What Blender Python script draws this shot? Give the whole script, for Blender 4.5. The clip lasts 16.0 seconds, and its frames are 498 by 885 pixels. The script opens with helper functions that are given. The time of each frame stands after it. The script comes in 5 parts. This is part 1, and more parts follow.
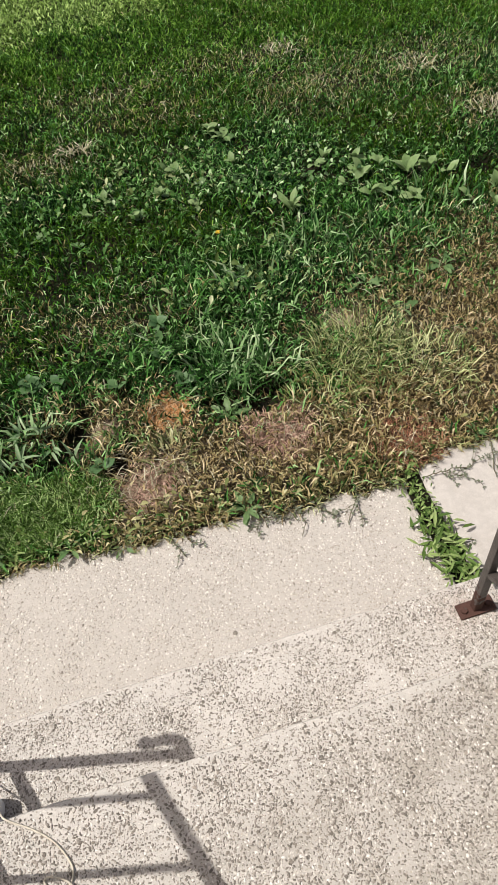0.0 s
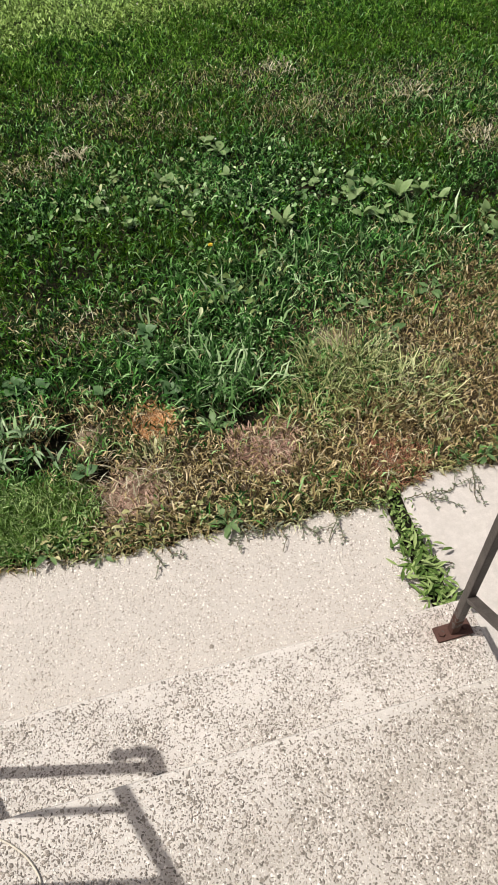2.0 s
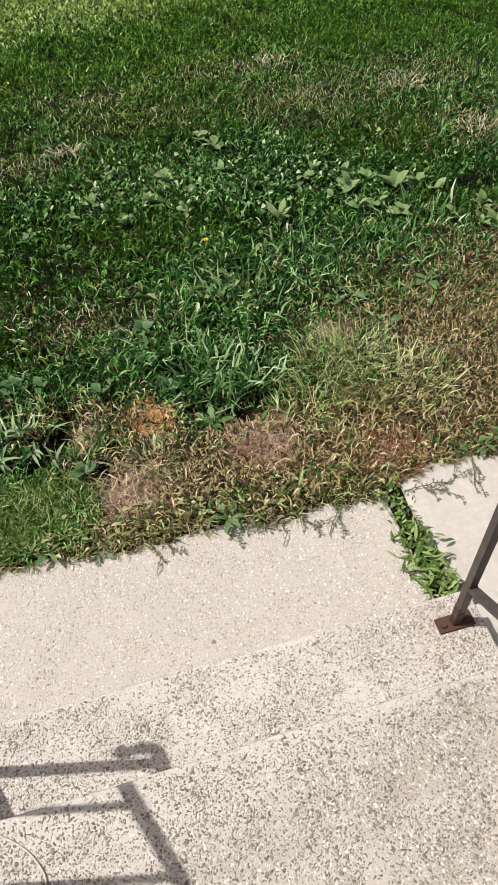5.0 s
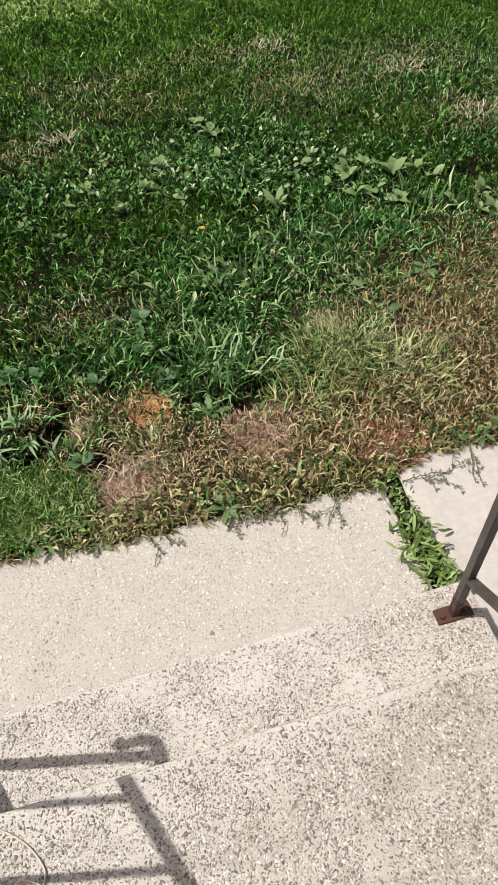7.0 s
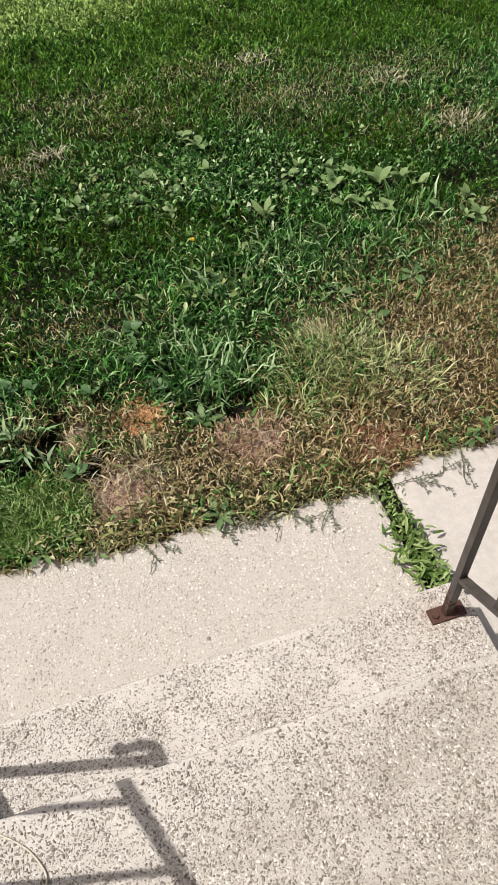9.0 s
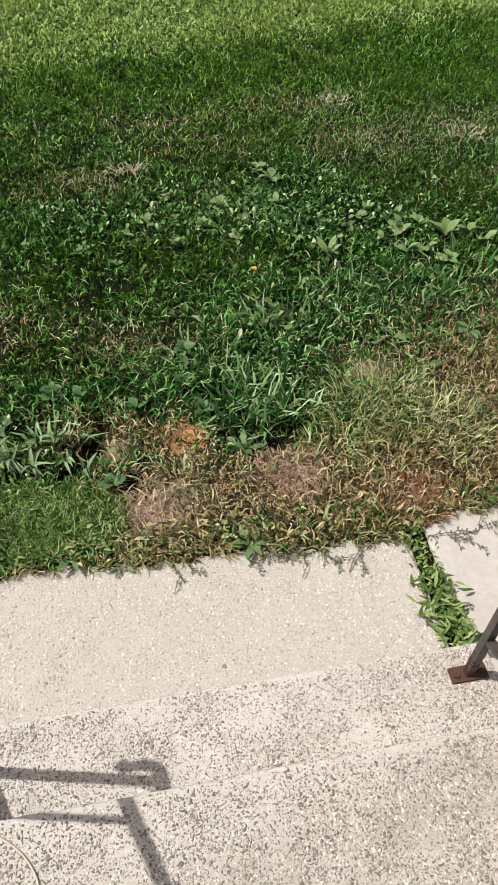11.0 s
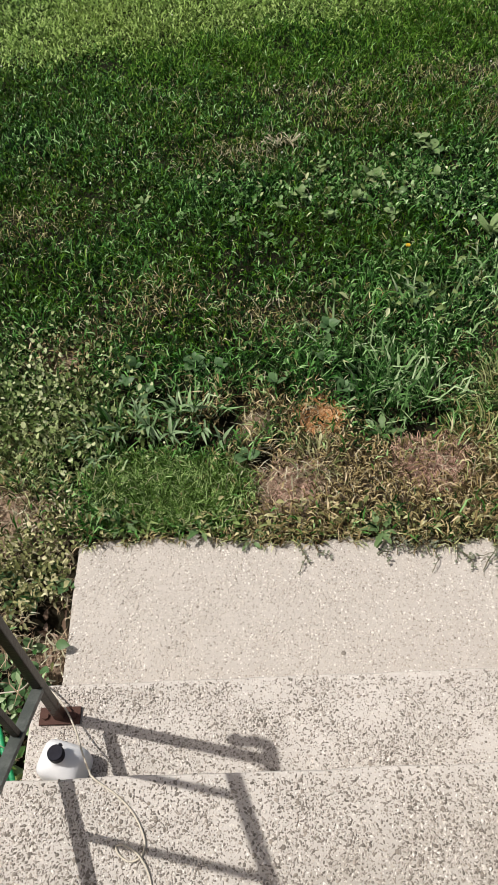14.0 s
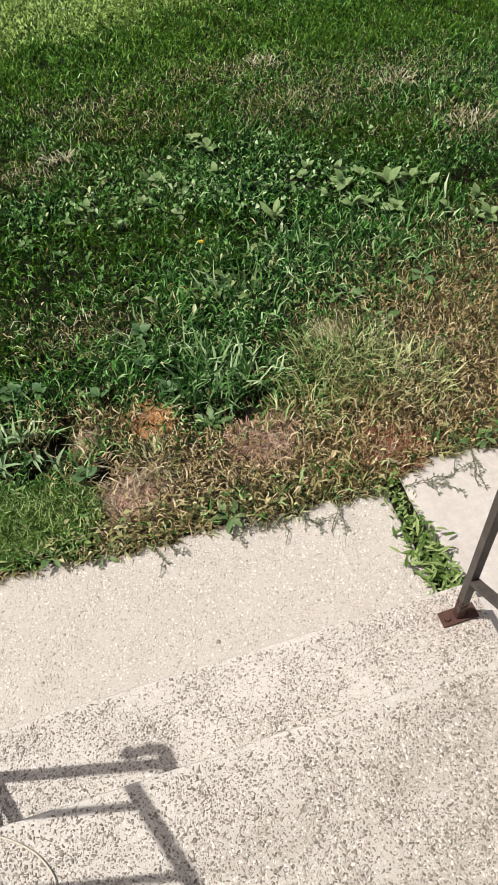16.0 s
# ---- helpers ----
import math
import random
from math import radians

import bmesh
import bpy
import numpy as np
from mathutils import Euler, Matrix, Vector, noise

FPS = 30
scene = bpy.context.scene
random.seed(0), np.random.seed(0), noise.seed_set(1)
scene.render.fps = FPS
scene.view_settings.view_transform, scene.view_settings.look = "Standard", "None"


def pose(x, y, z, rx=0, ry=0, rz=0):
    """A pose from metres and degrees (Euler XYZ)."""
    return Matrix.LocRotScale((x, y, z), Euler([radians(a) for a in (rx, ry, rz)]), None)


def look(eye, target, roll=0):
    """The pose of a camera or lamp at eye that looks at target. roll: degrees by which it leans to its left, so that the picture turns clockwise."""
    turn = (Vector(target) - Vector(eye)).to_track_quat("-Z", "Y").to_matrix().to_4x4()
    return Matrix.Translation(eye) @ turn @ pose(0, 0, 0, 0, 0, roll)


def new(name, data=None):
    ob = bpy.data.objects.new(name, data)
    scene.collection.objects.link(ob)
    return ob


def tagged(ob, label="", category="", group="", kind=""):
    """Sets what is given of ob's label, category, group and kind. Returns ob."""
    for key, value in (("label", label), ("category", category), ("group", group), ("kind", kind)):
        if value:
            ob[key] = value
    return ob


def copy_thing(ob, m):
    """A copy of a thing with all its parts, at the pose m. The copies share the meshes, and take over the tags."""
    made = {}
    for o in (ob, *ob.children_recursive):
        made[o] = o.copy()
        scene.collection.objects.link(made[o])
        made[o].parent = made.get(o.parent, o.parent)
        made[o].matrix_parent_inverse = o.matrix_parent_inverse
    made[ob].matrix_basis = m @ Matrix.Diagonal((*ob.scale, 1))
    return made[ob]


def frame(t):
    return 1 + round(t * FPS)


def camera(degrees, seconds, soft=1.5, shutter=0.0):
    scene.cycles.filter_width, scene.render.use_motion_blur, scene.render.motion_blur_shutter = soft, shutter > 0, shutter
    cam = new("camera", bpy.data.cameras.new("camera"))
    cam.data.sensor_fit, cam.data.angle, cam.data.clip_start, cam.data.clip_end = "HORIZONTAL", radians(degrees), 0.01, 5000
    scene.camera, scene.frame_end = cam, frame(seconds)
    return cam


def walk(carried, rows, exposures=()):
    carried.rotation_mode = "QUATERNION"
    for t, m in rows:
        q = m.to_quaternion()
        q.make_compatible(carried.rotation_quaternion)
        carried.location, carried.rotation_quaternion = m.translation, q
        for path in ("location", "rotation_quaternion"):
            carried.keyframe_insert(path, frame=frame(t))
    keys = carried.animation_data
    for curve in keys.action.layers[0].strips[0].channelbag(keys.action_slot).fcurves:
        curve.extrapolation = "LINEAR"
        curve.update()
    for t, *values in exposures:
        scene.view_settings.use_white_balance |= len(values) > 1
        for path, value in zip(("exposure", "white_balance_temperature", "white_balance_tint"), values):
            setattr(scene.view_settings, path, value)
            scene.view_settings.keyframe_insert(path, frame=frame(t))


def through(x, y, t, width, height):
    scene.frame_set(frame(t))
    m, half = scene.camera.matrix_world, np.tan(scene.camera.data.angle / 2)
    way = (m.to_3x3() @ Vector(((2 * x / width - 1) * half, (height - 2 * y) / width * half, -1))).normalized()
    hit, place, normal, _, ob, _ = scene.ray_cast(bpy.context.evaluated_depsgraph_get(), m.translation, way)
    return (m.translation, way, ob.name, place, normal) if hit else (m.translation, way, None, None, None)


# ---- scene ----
cam = camera(36.1, 16.0, soft=1.5)
PATH = [
    (0, (0.523, -0.718, 1.938), (0.839, 0.464, 0.356), -2.9),
    (0.5, (0.508, -0.718, 1.937), (0.858, 0.472, 0.368), -0.6),
    (1, (0.501, -0.711, 1.938), (0.873, 0.474, 0.371), 1.1),
    (1.5, (0.494, -0.706, 1.939), (0.874, 0.483, 0.376), 2.1),
    (2, (0.494, -0.708, 1.941), (0.881, 0.48, 0.38), 2.3),
    (2.5, (0.496, -0.71, 1.935), (0.879, 0.479, 0.373), 1.7),
    (3, (0.499, -0.706, 1.937), (0.877, 0.479, 0.371), 1.1),
    (3.5, (0.499, -0.71, 1.937), (0.879, 0.477, 0.373), 1.0),
    (4, (0.499, -0.715, 1.939), (0.88, 0.474, 0.376), 1.1),
    (6.5, (0.502, -0.694, 1.931), (0.884, 0.462, 0.345), 1.4),
    (7, (0.504, -0.694, 1.934), (0.885, 0.458, 0.345), 1.3),
    (7.5, (0.509, -0.695, 1.933), (0.909, 0.448, 0.341), 0.7),
    (8, (0.503, -0.704, 1.933), (0.894, 0.452, 0.348), 1.8),
    (8.5, (0.507, -0.714, 1.933), (0.905, 0.448, 0.355), 0.9),
    (8.7, (0.508, -0.718, 1.939), (0.904, 0.447, 0.362), 0.4),
    (10.8, (0.436, -0.729, 1.957), (0.832, 0.509, 0.438), 5.7),
    (11, (0.47, -0.711, 1.953), (0.809, 0.535, 0.426), 5.0),
    (11.5, (0.511, -0.674, 1.959), (0.583, 0.594, 0.414), 2.0),
    (12, (0.507, -0.649, 1.947), (0.358, 0.587, 0.382), -1.2),
    (12.5, (0.489, -0.646, 1.945), (0.281, 0.581, 0.379), -2.4),
    (13, (0.477, -0.65, 1.945), (0.313, 0.579, 0.376), -2.9),
    (13.5, (0.476, -0.663, 1.944), (0.369, 0.575, 0.377), -3.0),
    (14, (0.485, -0.674, 1.941), (0.458, 0.557, 0.365), -3.5),
    (14.5, (0.501, -0.695, 1.926), (0.6, 0.546, 0.361), -3.3),
    (15, (0.517, -0.701, 1.929), (0.766, 0.508, 0.356), -3.0),
    (15.5, (0.515, -0.714, 1.924), (0.854, 0.472, 0.35), -1.8),
    (16, (0.511, -0.72, 1.936), (0.884, 0.466, 0.37), -0.8),
]
walk(cam, [(t, look(eye, target, roll)) for t, eye, target, roll in PATH], [(0.0, -0.02, 6650, 10), (1.5, 0.05, 6650, 10), (10.8, 0.03, 6650, 10), (12.2, -0.02, 6650, 10), (13.0, -0.12, 6650, 10), (13.8, -0.11, 6650, 10), (15.2, 0.0, 6650, 10), (16.0, 0.09, 6650, 10)])

# ---- world and sun ----
SUN = Vector((-0.57, 0.137, 1.0)).normalized()
world = bpy.data.worlds.new("sky")
scene.world = world
world.use_nodes = True
wn = world.node_tree.nodes
sky = wn.new("ShaderNodeTexSky")
sky.sky_type = "NISHITA"
sky.sun_disc = False
sky.air_density, sky.dust_density, sky.ozone_density = 0.65, 5.0, 0.5
sky.sun_elevation = math.asin(SUN.z)
sky.sun_rotation = math.atan2(SUN.x, SUN.y) % (2 * math.pi)
world.node_tree.links.new(sky.outputs[0], wn["Background"].inputs[0])
wn["Background"].inputs[1].default_value = 0.090
sun = new("sun", bpy.data.lights.new("sun", "SUN"))
sun.data.energy = 4.15
sun.data.angle = radians(0.6)
sun.data.color = (1.0, 0.97, 0.93)
sun.matrix_world = look(SUN * 20, (0, 0, 0))


# ---- materials ----
class Mat:
    """A node material with a Principled surface and short ways to add nodes."""

    def __init__(self, name, rough=0.6, metal=0.0, spec=0.5):
        self.m = bpy.data.materials.new(name)
        self.m.use_nodes = True
        self.t = self.m.node_tree
        self.b = self.t.nodes["Principled BSDF"]
        self.b.inputs["Roughness"].default_value = rough
        self.b.inputs["Metallic"].default_value = metal
        self.b.inputs["Specular IOR Level"].default_value = spec
        self.co = self.t.nodes.new("ShaderNodeNewGeometry")

    def node(self, kind, **sets):
        n = self.t.nodes.new(kind)
        for k, v in sets.items():
            n.inputs[k.replace("_", " ")].default_value = v
        return n

    def link(self, a, b):
        self.t.links.new(a, b)

    def noise(self, scale, detail=3.0, rough=0.55):
        n = self.node("ShaderNodeTexNoise", Scale=scale, Detail=detail, Roughness=rough)
        self.link(self.co.outputs["Position"], n.inputs["Vector"])
        return n.outputs["Fac"]

    def ramp(self, fac, stops, mode="LINEAR"):
        n = self.t.nodes.new("ShaderNodeValToRGB")
        n.color_ramp.interpolation = mode
        e = n.color_ramp.elements
        while len(e) < len(stops):
            e.new(0.5)
        for k, (p, c) in zip(e, stops):
            k.position = p
            k.color = (*c, 1) if len(c) == 3 else c
        self.link(fac, n.inputs["Fac"])
        return n.outputs["Color"]

    def grey(self, fac, lo, hi, a=0.0, b=1.0):
        n = self.node("ShaderNodeMapRange")
        for k, v in (("From Min", lo), ("From Max", hi), ("To Min", a), ("To Max", b)):
            n.inputs[k].default_value = v
        self.link(fac, n.inputs["Value"])
        return n.outputs["Result"]

    def mix(self, fac, a, b, kind="MIX"):
        n = self.t.nodes.new("ShaderNodeMix")
        n.data_type, n.blend_type = "RGBA", kind
        for sock, v in ((n.inputs[0], fac), (n.inputs[6], a), (n.inputs[7], b)):
            if isinstance(v, (int, float)):
                sock.default_value = v
            elif isinstance(v, tuple):
                sock.default_value = (*v, 1)
            else:
                self.link(v, sock)
        return n.outputs[2]

    def math(self, op, a, b=0.0):
        n = self.t.nodes.new("ShaderNodeMath")
        n.operation = op
        for sock, v in zip(n.inputs, (a, b)):
            if isinstance(v, (int, float)):
                sock.default_value = v
            else:
                self.link(v, sock)
        return n.outputs[0]

    def colour(self, c):
        if isinstance(c, tuple):
            self.b.inputs["Base Color"].default_value = (*c, 1)
        else:
            self.link(c, self.b.inputs["Base Color"])
        return self

    def rough(self, c):
        self.link(c, self.b.inputs["Roughness"])
        return self

    def bump(self, fac, strength, distance):
        n = self.node("ShaderNodeBump", Strength=strength, Distance=distance)
        self.link(fac, n.inputs["Height"])
        self.link(n.outputs[0], self.b.inputs["Normal"])
        return self

    def island(self):
        return self.co.outputs["Random Per Island"]

    def thing_random(self):
        return self.t.nodes.new("ShaderNodeObjectInfo").outputs["Random"]

    def thin(self, amount, colour=None):
        """Lets light through, as a leaf does."""
        tr = self.t.nodes.new("ShaderNodeBsdfTranslucent")
        src = self.b.inputs["Base Color"]
        if colour:
            tr.inputs[0].default_value = (*colour, 1)
        elif src.links:
            self.link(src.links[0].from_socket, tr.inputs[0])
        else:
            tr.inputs[0].default_value = src.default_value
        mx = self.t.nodes.new("ShaderNodeMixShader")
        mx.inputs[0].default_value = amount
        self.link(self.b.outputs[0], mx.inputs[1])
        self.link(tr.outputs[0], mx.inputs[2])
        self.link(mx.outputs[0], self.t.nodes["Material Output"].inputs["Surface"])
        return self


def concrete(name, light, dark, mortar, flecks):
    """Aged concrete; mortar: its colour where the skin has worn off; flecks: how strongly fine stones show in it."""
    m = Mat(name, rough=0.9, spec=0.25)
    base = m.mix(m.grey(m.noise(2.6, 4.0), 0.34, 0.66), dark, light)
    base = m.mix(m.grey(m.noise(9.0, 5.0, 0.65), 0.4, 0.7, 0.0, 0.5), base, tuple(c * k for c, k in zip(light, (0.80, 0.78, 0.76))))
    base = m.mix(m.grey(m.noise(38.0, 5.0, 0.7), 0.42, 0.66, 0.0, 0.55), base, tuple(min(1.0, c * 1.18) for c in light))
    at = m.t.nodes.new("ShaderNodeAttribute")
    at.attribute_name = "exposed"
    gone = m.math("MULTIPLY", at.outputs["Fac"], m.grey(m.noise(55.0, 3.0), 0.35, 0.6, 0.55, 1.0))
    base = m.mix(gone, base, mortar)
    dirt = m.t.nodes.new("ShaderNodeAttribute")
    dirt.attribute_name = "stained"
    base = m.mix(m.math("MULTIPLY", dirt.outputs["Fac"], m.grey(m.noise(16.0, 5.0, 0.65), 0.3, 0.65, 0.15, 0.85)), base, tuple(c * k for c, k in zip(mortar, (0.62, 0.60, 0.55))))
    rust = m.t.nodes.new("ShaderNodeAttribute")
    rust.attribute_name = "rusty"
    base = m.mix(m.math("MULTIPLY", rust.outputs["Fac"], m.grey(m.noise(70.0, 4.0, 0.7), 0.4, 0.65, 0.1, 0.6)), base, (0.40, 0.25, 0.19))
    v = m.t.nodes.new("ShaderNodeTexVoronoi")
    v.inputs["Scale"].default_value = 190.0
    m.link(m.co.outputs["Position"], v.inputs["Vector"])
    rnd = m.t.nodes.new("ShaderNodeSeparateColor")
    m.link(v.outputs["Color"], rnd.inputs[0])
    stone = m.ramp(rnd.outputs[0], [(0.0, (0.19, 0.16, 0.13)), (0.3, (0.30, 0.26, 0.21)), (0.55, (0.44, 0.39, 0.32)), (0.8, (0.70, 0.66, 0.59))], "CONSTANT")
    keep = m.math("MULTIPLY", m.grey(v.outputs["Distance"], 0.42, 0.30), m.grey(rnd.outputs[1], 0.45, 0.5))
    col = m.mix(m.math("MULTIPLY", keep, flecks), base, stone)
    grain = m.noise(420.0, 2.0)
    col = m.mix(m.grey(grain, 0.35, 0.7, 0.0, 0.22), col, tuple(c * 0.6 for c in dark))
    m.colour(col)
    m.bump(m.math("ADD", m.math("MULTIPLY", grain, 0.5), m.noise(60.0, 3.0)), 0.5, 0.003)
    return m.m


M_SLAB = concrete("slab_concrete", (0.555, 0.516, 0.470), (0.492, 0.455, 0.412), (0.472, 0.436, 0.394), 0.62)
M_STEP = concrete("step_concrete", (0.615, 0.580, 0.538), (0.555, 0.522, 0.480), (0.515, 0.481, 0.440), 0.7)
M_WALK = concrete("walk_concrete", (0.53, 0.495, 0.455), (0.48, 0.445, 0.41), (0.5, 0.46, 0.42), 0.08)


def pebble_material(name, stops):
    m = Mat(name, rough=0.7, spec=0.3)
    c = m.ramp(m.island(), stops, "CONSTANT")
    m.colour(m.mix(m.grey(m.noise(300.0), 0.3, 0.7, 0.0, 0.25), c, (0.5, 0.45, 0.38)))
    return m.m


M_PEBBLE = pebble_material("pebbles", [(0.0, (0.122, 0.107, 0.092)), (0.16, (0.190, 0.168, 0.145)), (0.44, (0.280, 0.250, 0.218)), (0.64, (0.405, 0.370, 0.330)), (0.79, (0.57, 0.535, 0.488)), (0.93, (0.74, 0.71, 0.665))])
M_PEBBLE_PALE = pebble_material("pale_pebbles", [(0.0, (0.22, 0.192, 0.164)), (0.03, (0.365, 0.330, 0.290)), (0.28, (0.450, 0.413, 0.367)), (0.55, (0.57, 0.533, 0.480)), (0.82, (0.73, 0.70, 0.645))])


def stone_material():
    m = Mat("large_stone", rough=0.75, spec=0.3)
    c = m.ramp(m.thing_random(), [(0.0, (0.13, 0.112, 0.095)), (0.3, (0.20, 0.175, 0.145)), (0.6, (0.32, 0.28, 0.235)), (0.85, (0.66, 0.62, 0.56))], "CONSTANT")
    m.colour(m.mix(m.grey(m.noise(250.0), 0.3, 0.7, 0.0, 0.3), c, (0.45, 0.40, 0.34)))
    return m.m


M_STONE = stone_material()


def painted_iron(name, paint, worn, rust_top):
    """Old paint on iron, rusting up from the floor."""
    m = Mat(name, rough=0.5, spec=0.18)
    col = m.mix(m.grey(m.noise(25.0, 4.0, 0.7), 0.45, 0.7, 0.0, 0.8), paint, worn)
    xyz = m.t.nodes.new("ShaderNodeSeparateXYZ")
    m.link(m.co.outputs["Position"], xyz.inputs[0])
    low = m.grey(xyz.outputs[2], rust_top, 0.19)
    patch = m.math("ADD", low, m.grey(m.noise(45.0, 4.0, 0.7), 0.35, 0.65, -0.45, 0.45))
    rust = m.mix(m.noise(90.0, 4.0, 0.7), (0.050, 0.025, 0.020), (0.115, 0.062, 0.049))
    f = m.grey(patch, 0.45, 0.7)
    m.colour(m.mix(f, col, rust))
    m.rough(m.grey(f, 0.0, 1.0, 0.38, 0.85))
    m.bump(m.noise(140.0, 3.0), 0.35, 0.002)
    return m.m


M_IRON_DARK = painted_iron("dark_painted_iron", (0.019, 0.0125, 0.007), (0.050, 0.034, 0.020), 0.30)
# Weathered paint, lightened further to hold the sun's sheen on the bottom rail.
M_IRON_WORN_SHEEN = painted_iron("weathered_sheen_iron", (0.080, 0.090, 0.083), (0.15, 0.16, 0.15), 0.21)
M_IRON_GREY = painted_iron("grey_painted_iron", (0.065, 0.056, 0.050), (0.11, 0.095, 0.085), 0.34)


def plain(name, c1, c2, scale, rough=0.5, spec=0.5, bump=0.2, dist=0.001):
    m = Mat(name, rough=rough, spec=spec)
    n = m.noise(scale, 4.0, 0.6)
    m.colour(m.mix(m.grey(n, 0.35, 0.65), c1, c2))
    m.bump(n, bump, dist)
    return m.m


M_BOTTLE = plain("white_plastic", (0.80, 0.81, 0.82), (0.74, 0.75, 0.77), 30, 0.35, 0.5, 0.05)
M_CAP = plain("black_plastic", (0.007, 0.007, 0.014), (0.011, 0.011, 0.020), 60, 0.6, 0.15)
M_CORD = plain("cream_cord", (0.62, 0.57, 0.47), (0.50, 0.45, 0.36), 80, 0.6)
M_HOSE = plain("green_hose", (0.008, 0.225, 0.085), (0.013, 0.32, 0.125), 50, 0.45, 0.4)
M_SIDING = plain("house_siding", (0.62, 0.60, 0.56), (0.56, 0.54, 0.5), 4, 0.7)


def brick_material():
    m = Mat("red_brick", rough=0.9, spec=0.2)
    c = m.mix(m.thing_random(), (0.30, 0.15, 0.125), (0.38, 0.21, 0.175))
    c = m.mix(m.grey(m.noise(30.0, 5.0, 0.7), 0.4, 0.75, 0.0, 0.6), c, (0.46, 0.32, 0.28))
    c = m.mix(m.grey(m.noise(120.0, 3.0), 0.62, 0.75), c, (0.14, 0.07, 0.06))
    c = m.mix(m.grey(m.noise(170.0, 2.0), 0.66, 0.74, 0.0, 0.7), c, (0.62, 0.55, 0.50))
    m.colour(c).bump(m.noise(150.0, 4.0), 0.5, 0.002)
    return m.m


M_BRICK = brick_material()


def soil_material():
    """Thatch under the grass, its near-black colour painting the shade between blades; dry crumbly soil where the lawn
    is bare.
    """
    m = Mat("soil", rough=0.95, spec=0.15)
    n = m.noise(70.0, 6.0, 0.7)
    dry = m.mix(m.grey(n, 0.35, 0.65), (0.15, 0.100, 0.067), (0.47, 0.350, 0.252))
    shaded_thatch = m.mix(m.grey(n, 0.35, 0.65), (0.005, 0.006, 0.003), (0.026, 0.022, 0.011))
    at = m.t.nodes.new("ShaderNodeAttribute")
    at.attribute_name = "bare"
    far = m.t.nodes.new("ShaderNodeAttribute")
    far.attribute_name = "turf"
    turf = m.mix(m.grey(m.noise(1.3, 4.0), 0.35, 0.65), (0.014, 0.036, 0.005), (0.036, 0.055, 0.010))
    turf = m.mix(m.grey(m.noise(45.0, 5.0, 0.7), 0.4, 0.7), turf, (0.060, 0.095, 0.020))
    under = m.mix(far.outputs["Fac"], shaded_thatch, turf)
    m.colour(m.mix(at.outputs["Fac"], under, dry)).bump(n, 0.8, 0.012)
    return m.m


M_SOIL = soil_material()


def blade_material(name, stops, patch, patch_amount, through=0.3, rough=0.5):
    """Grass: colour by blade, drifting over the lawn."""
    m = Mat(name, rough=rough, spec=0.07)
    c = m.ramp(m.island(), stops)
    c = m.mix(m.grey(m.noise(1.7, 3.0), 0.38, 0.66, 0.0, patch_amount), c, patch)
    m.colour(c).thin(through)
    return m.m


# Near-black low stops paint shade between blades; the pale top stop paints glints.
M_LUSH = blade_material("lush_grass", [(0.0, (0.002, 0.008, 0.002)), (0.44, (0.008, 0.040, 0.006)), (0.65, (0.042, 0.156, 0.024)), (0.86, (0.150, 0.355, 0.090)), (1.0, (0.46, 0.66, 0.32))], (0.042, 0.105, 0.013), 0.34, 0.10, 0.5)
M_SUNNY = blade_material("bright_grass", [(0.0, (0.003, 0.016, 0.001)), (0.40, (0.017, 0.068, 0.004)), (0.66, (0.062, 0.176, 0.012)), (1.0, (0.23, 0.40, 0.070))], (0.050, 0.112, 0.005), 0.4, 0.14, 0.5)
M_FINE = blade_material("fine_grass", [(0.0, (0.011, 0.036, 0.005)), (0.38, (0.044, 0.112, 0.019)), (0.66, (0.155, 0.285, 0.072)), (1.0, (0.50, 0.64, 0.30))], (0.145, 0.215, 0.036), 0.34, 0.10, 0.5)
M_PALE = blade_material("pale_grass", [(0.0, (0.026, 0.044, 0.014)), (0.33, (0.140, 0.185, 0.064)), (0.60, (0.390, 0.450, 0.190)), (1.0, (0.70, 0.73, 0.42))], (0.270, 0.300, 0.100), 0.34, 0.15, 0.45)
M_MOWN = blade_material("mown_grass", [(0.0, (0.013, 0.036, 0.005)), (0.32, (0.080, 0.155, 0.029)), (0.62, (0.225, 0.360, 0.080)), (1.0, (0.54, 0.72, 0.27))], (0.192, 0.276, 0.048), 0.45, 0.12)
# Deep green; its almost black lower half is gap shade put into the colour.
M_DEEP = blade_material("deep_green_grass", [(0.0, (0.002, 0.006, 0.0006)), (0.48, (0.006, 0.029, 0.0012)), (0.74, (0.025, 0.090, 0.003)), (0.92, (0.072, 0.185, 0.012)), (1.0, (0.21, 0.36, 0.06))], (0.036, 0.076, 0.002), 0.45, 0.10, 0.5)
M_BROWN = blade_material("brown_grass", [(0.0, (0.012, 0.009, 0.004)), (0.33, (0.060, 0.044, 0.018)), (0.58, (0.265, 0.202, 0.092)), (0.85, (0.48, 0.385, 0.20)), (1.0, (0.76, 0.65, 0.43))], (0.190, 0.122, 0.048), 0.38, 0.08, 0.5)
M_PINK = blade_material("pinkish_dead_grass", [(0.0, (0.120, 0.066, 0.050)), (0.4, (0.324, 0.198, 0.149)), (1.0, (0.672, 0.473, 0.374))], (0.360, 0.209, 0.154), 0.3, 0.15, 0.6)
M_DRY = blade_material("dry_grass", [(0.0, (0.030, 0.027, 0.010)), (0.4, (0.125, 0.113, 0.040)), (0.7, (0.340, 0.312, 0.132)), (1.0, (0.76, 0.70, 0.42))], (0.150, 0.165, 0.042), 0.42, 0.12, 0.5)
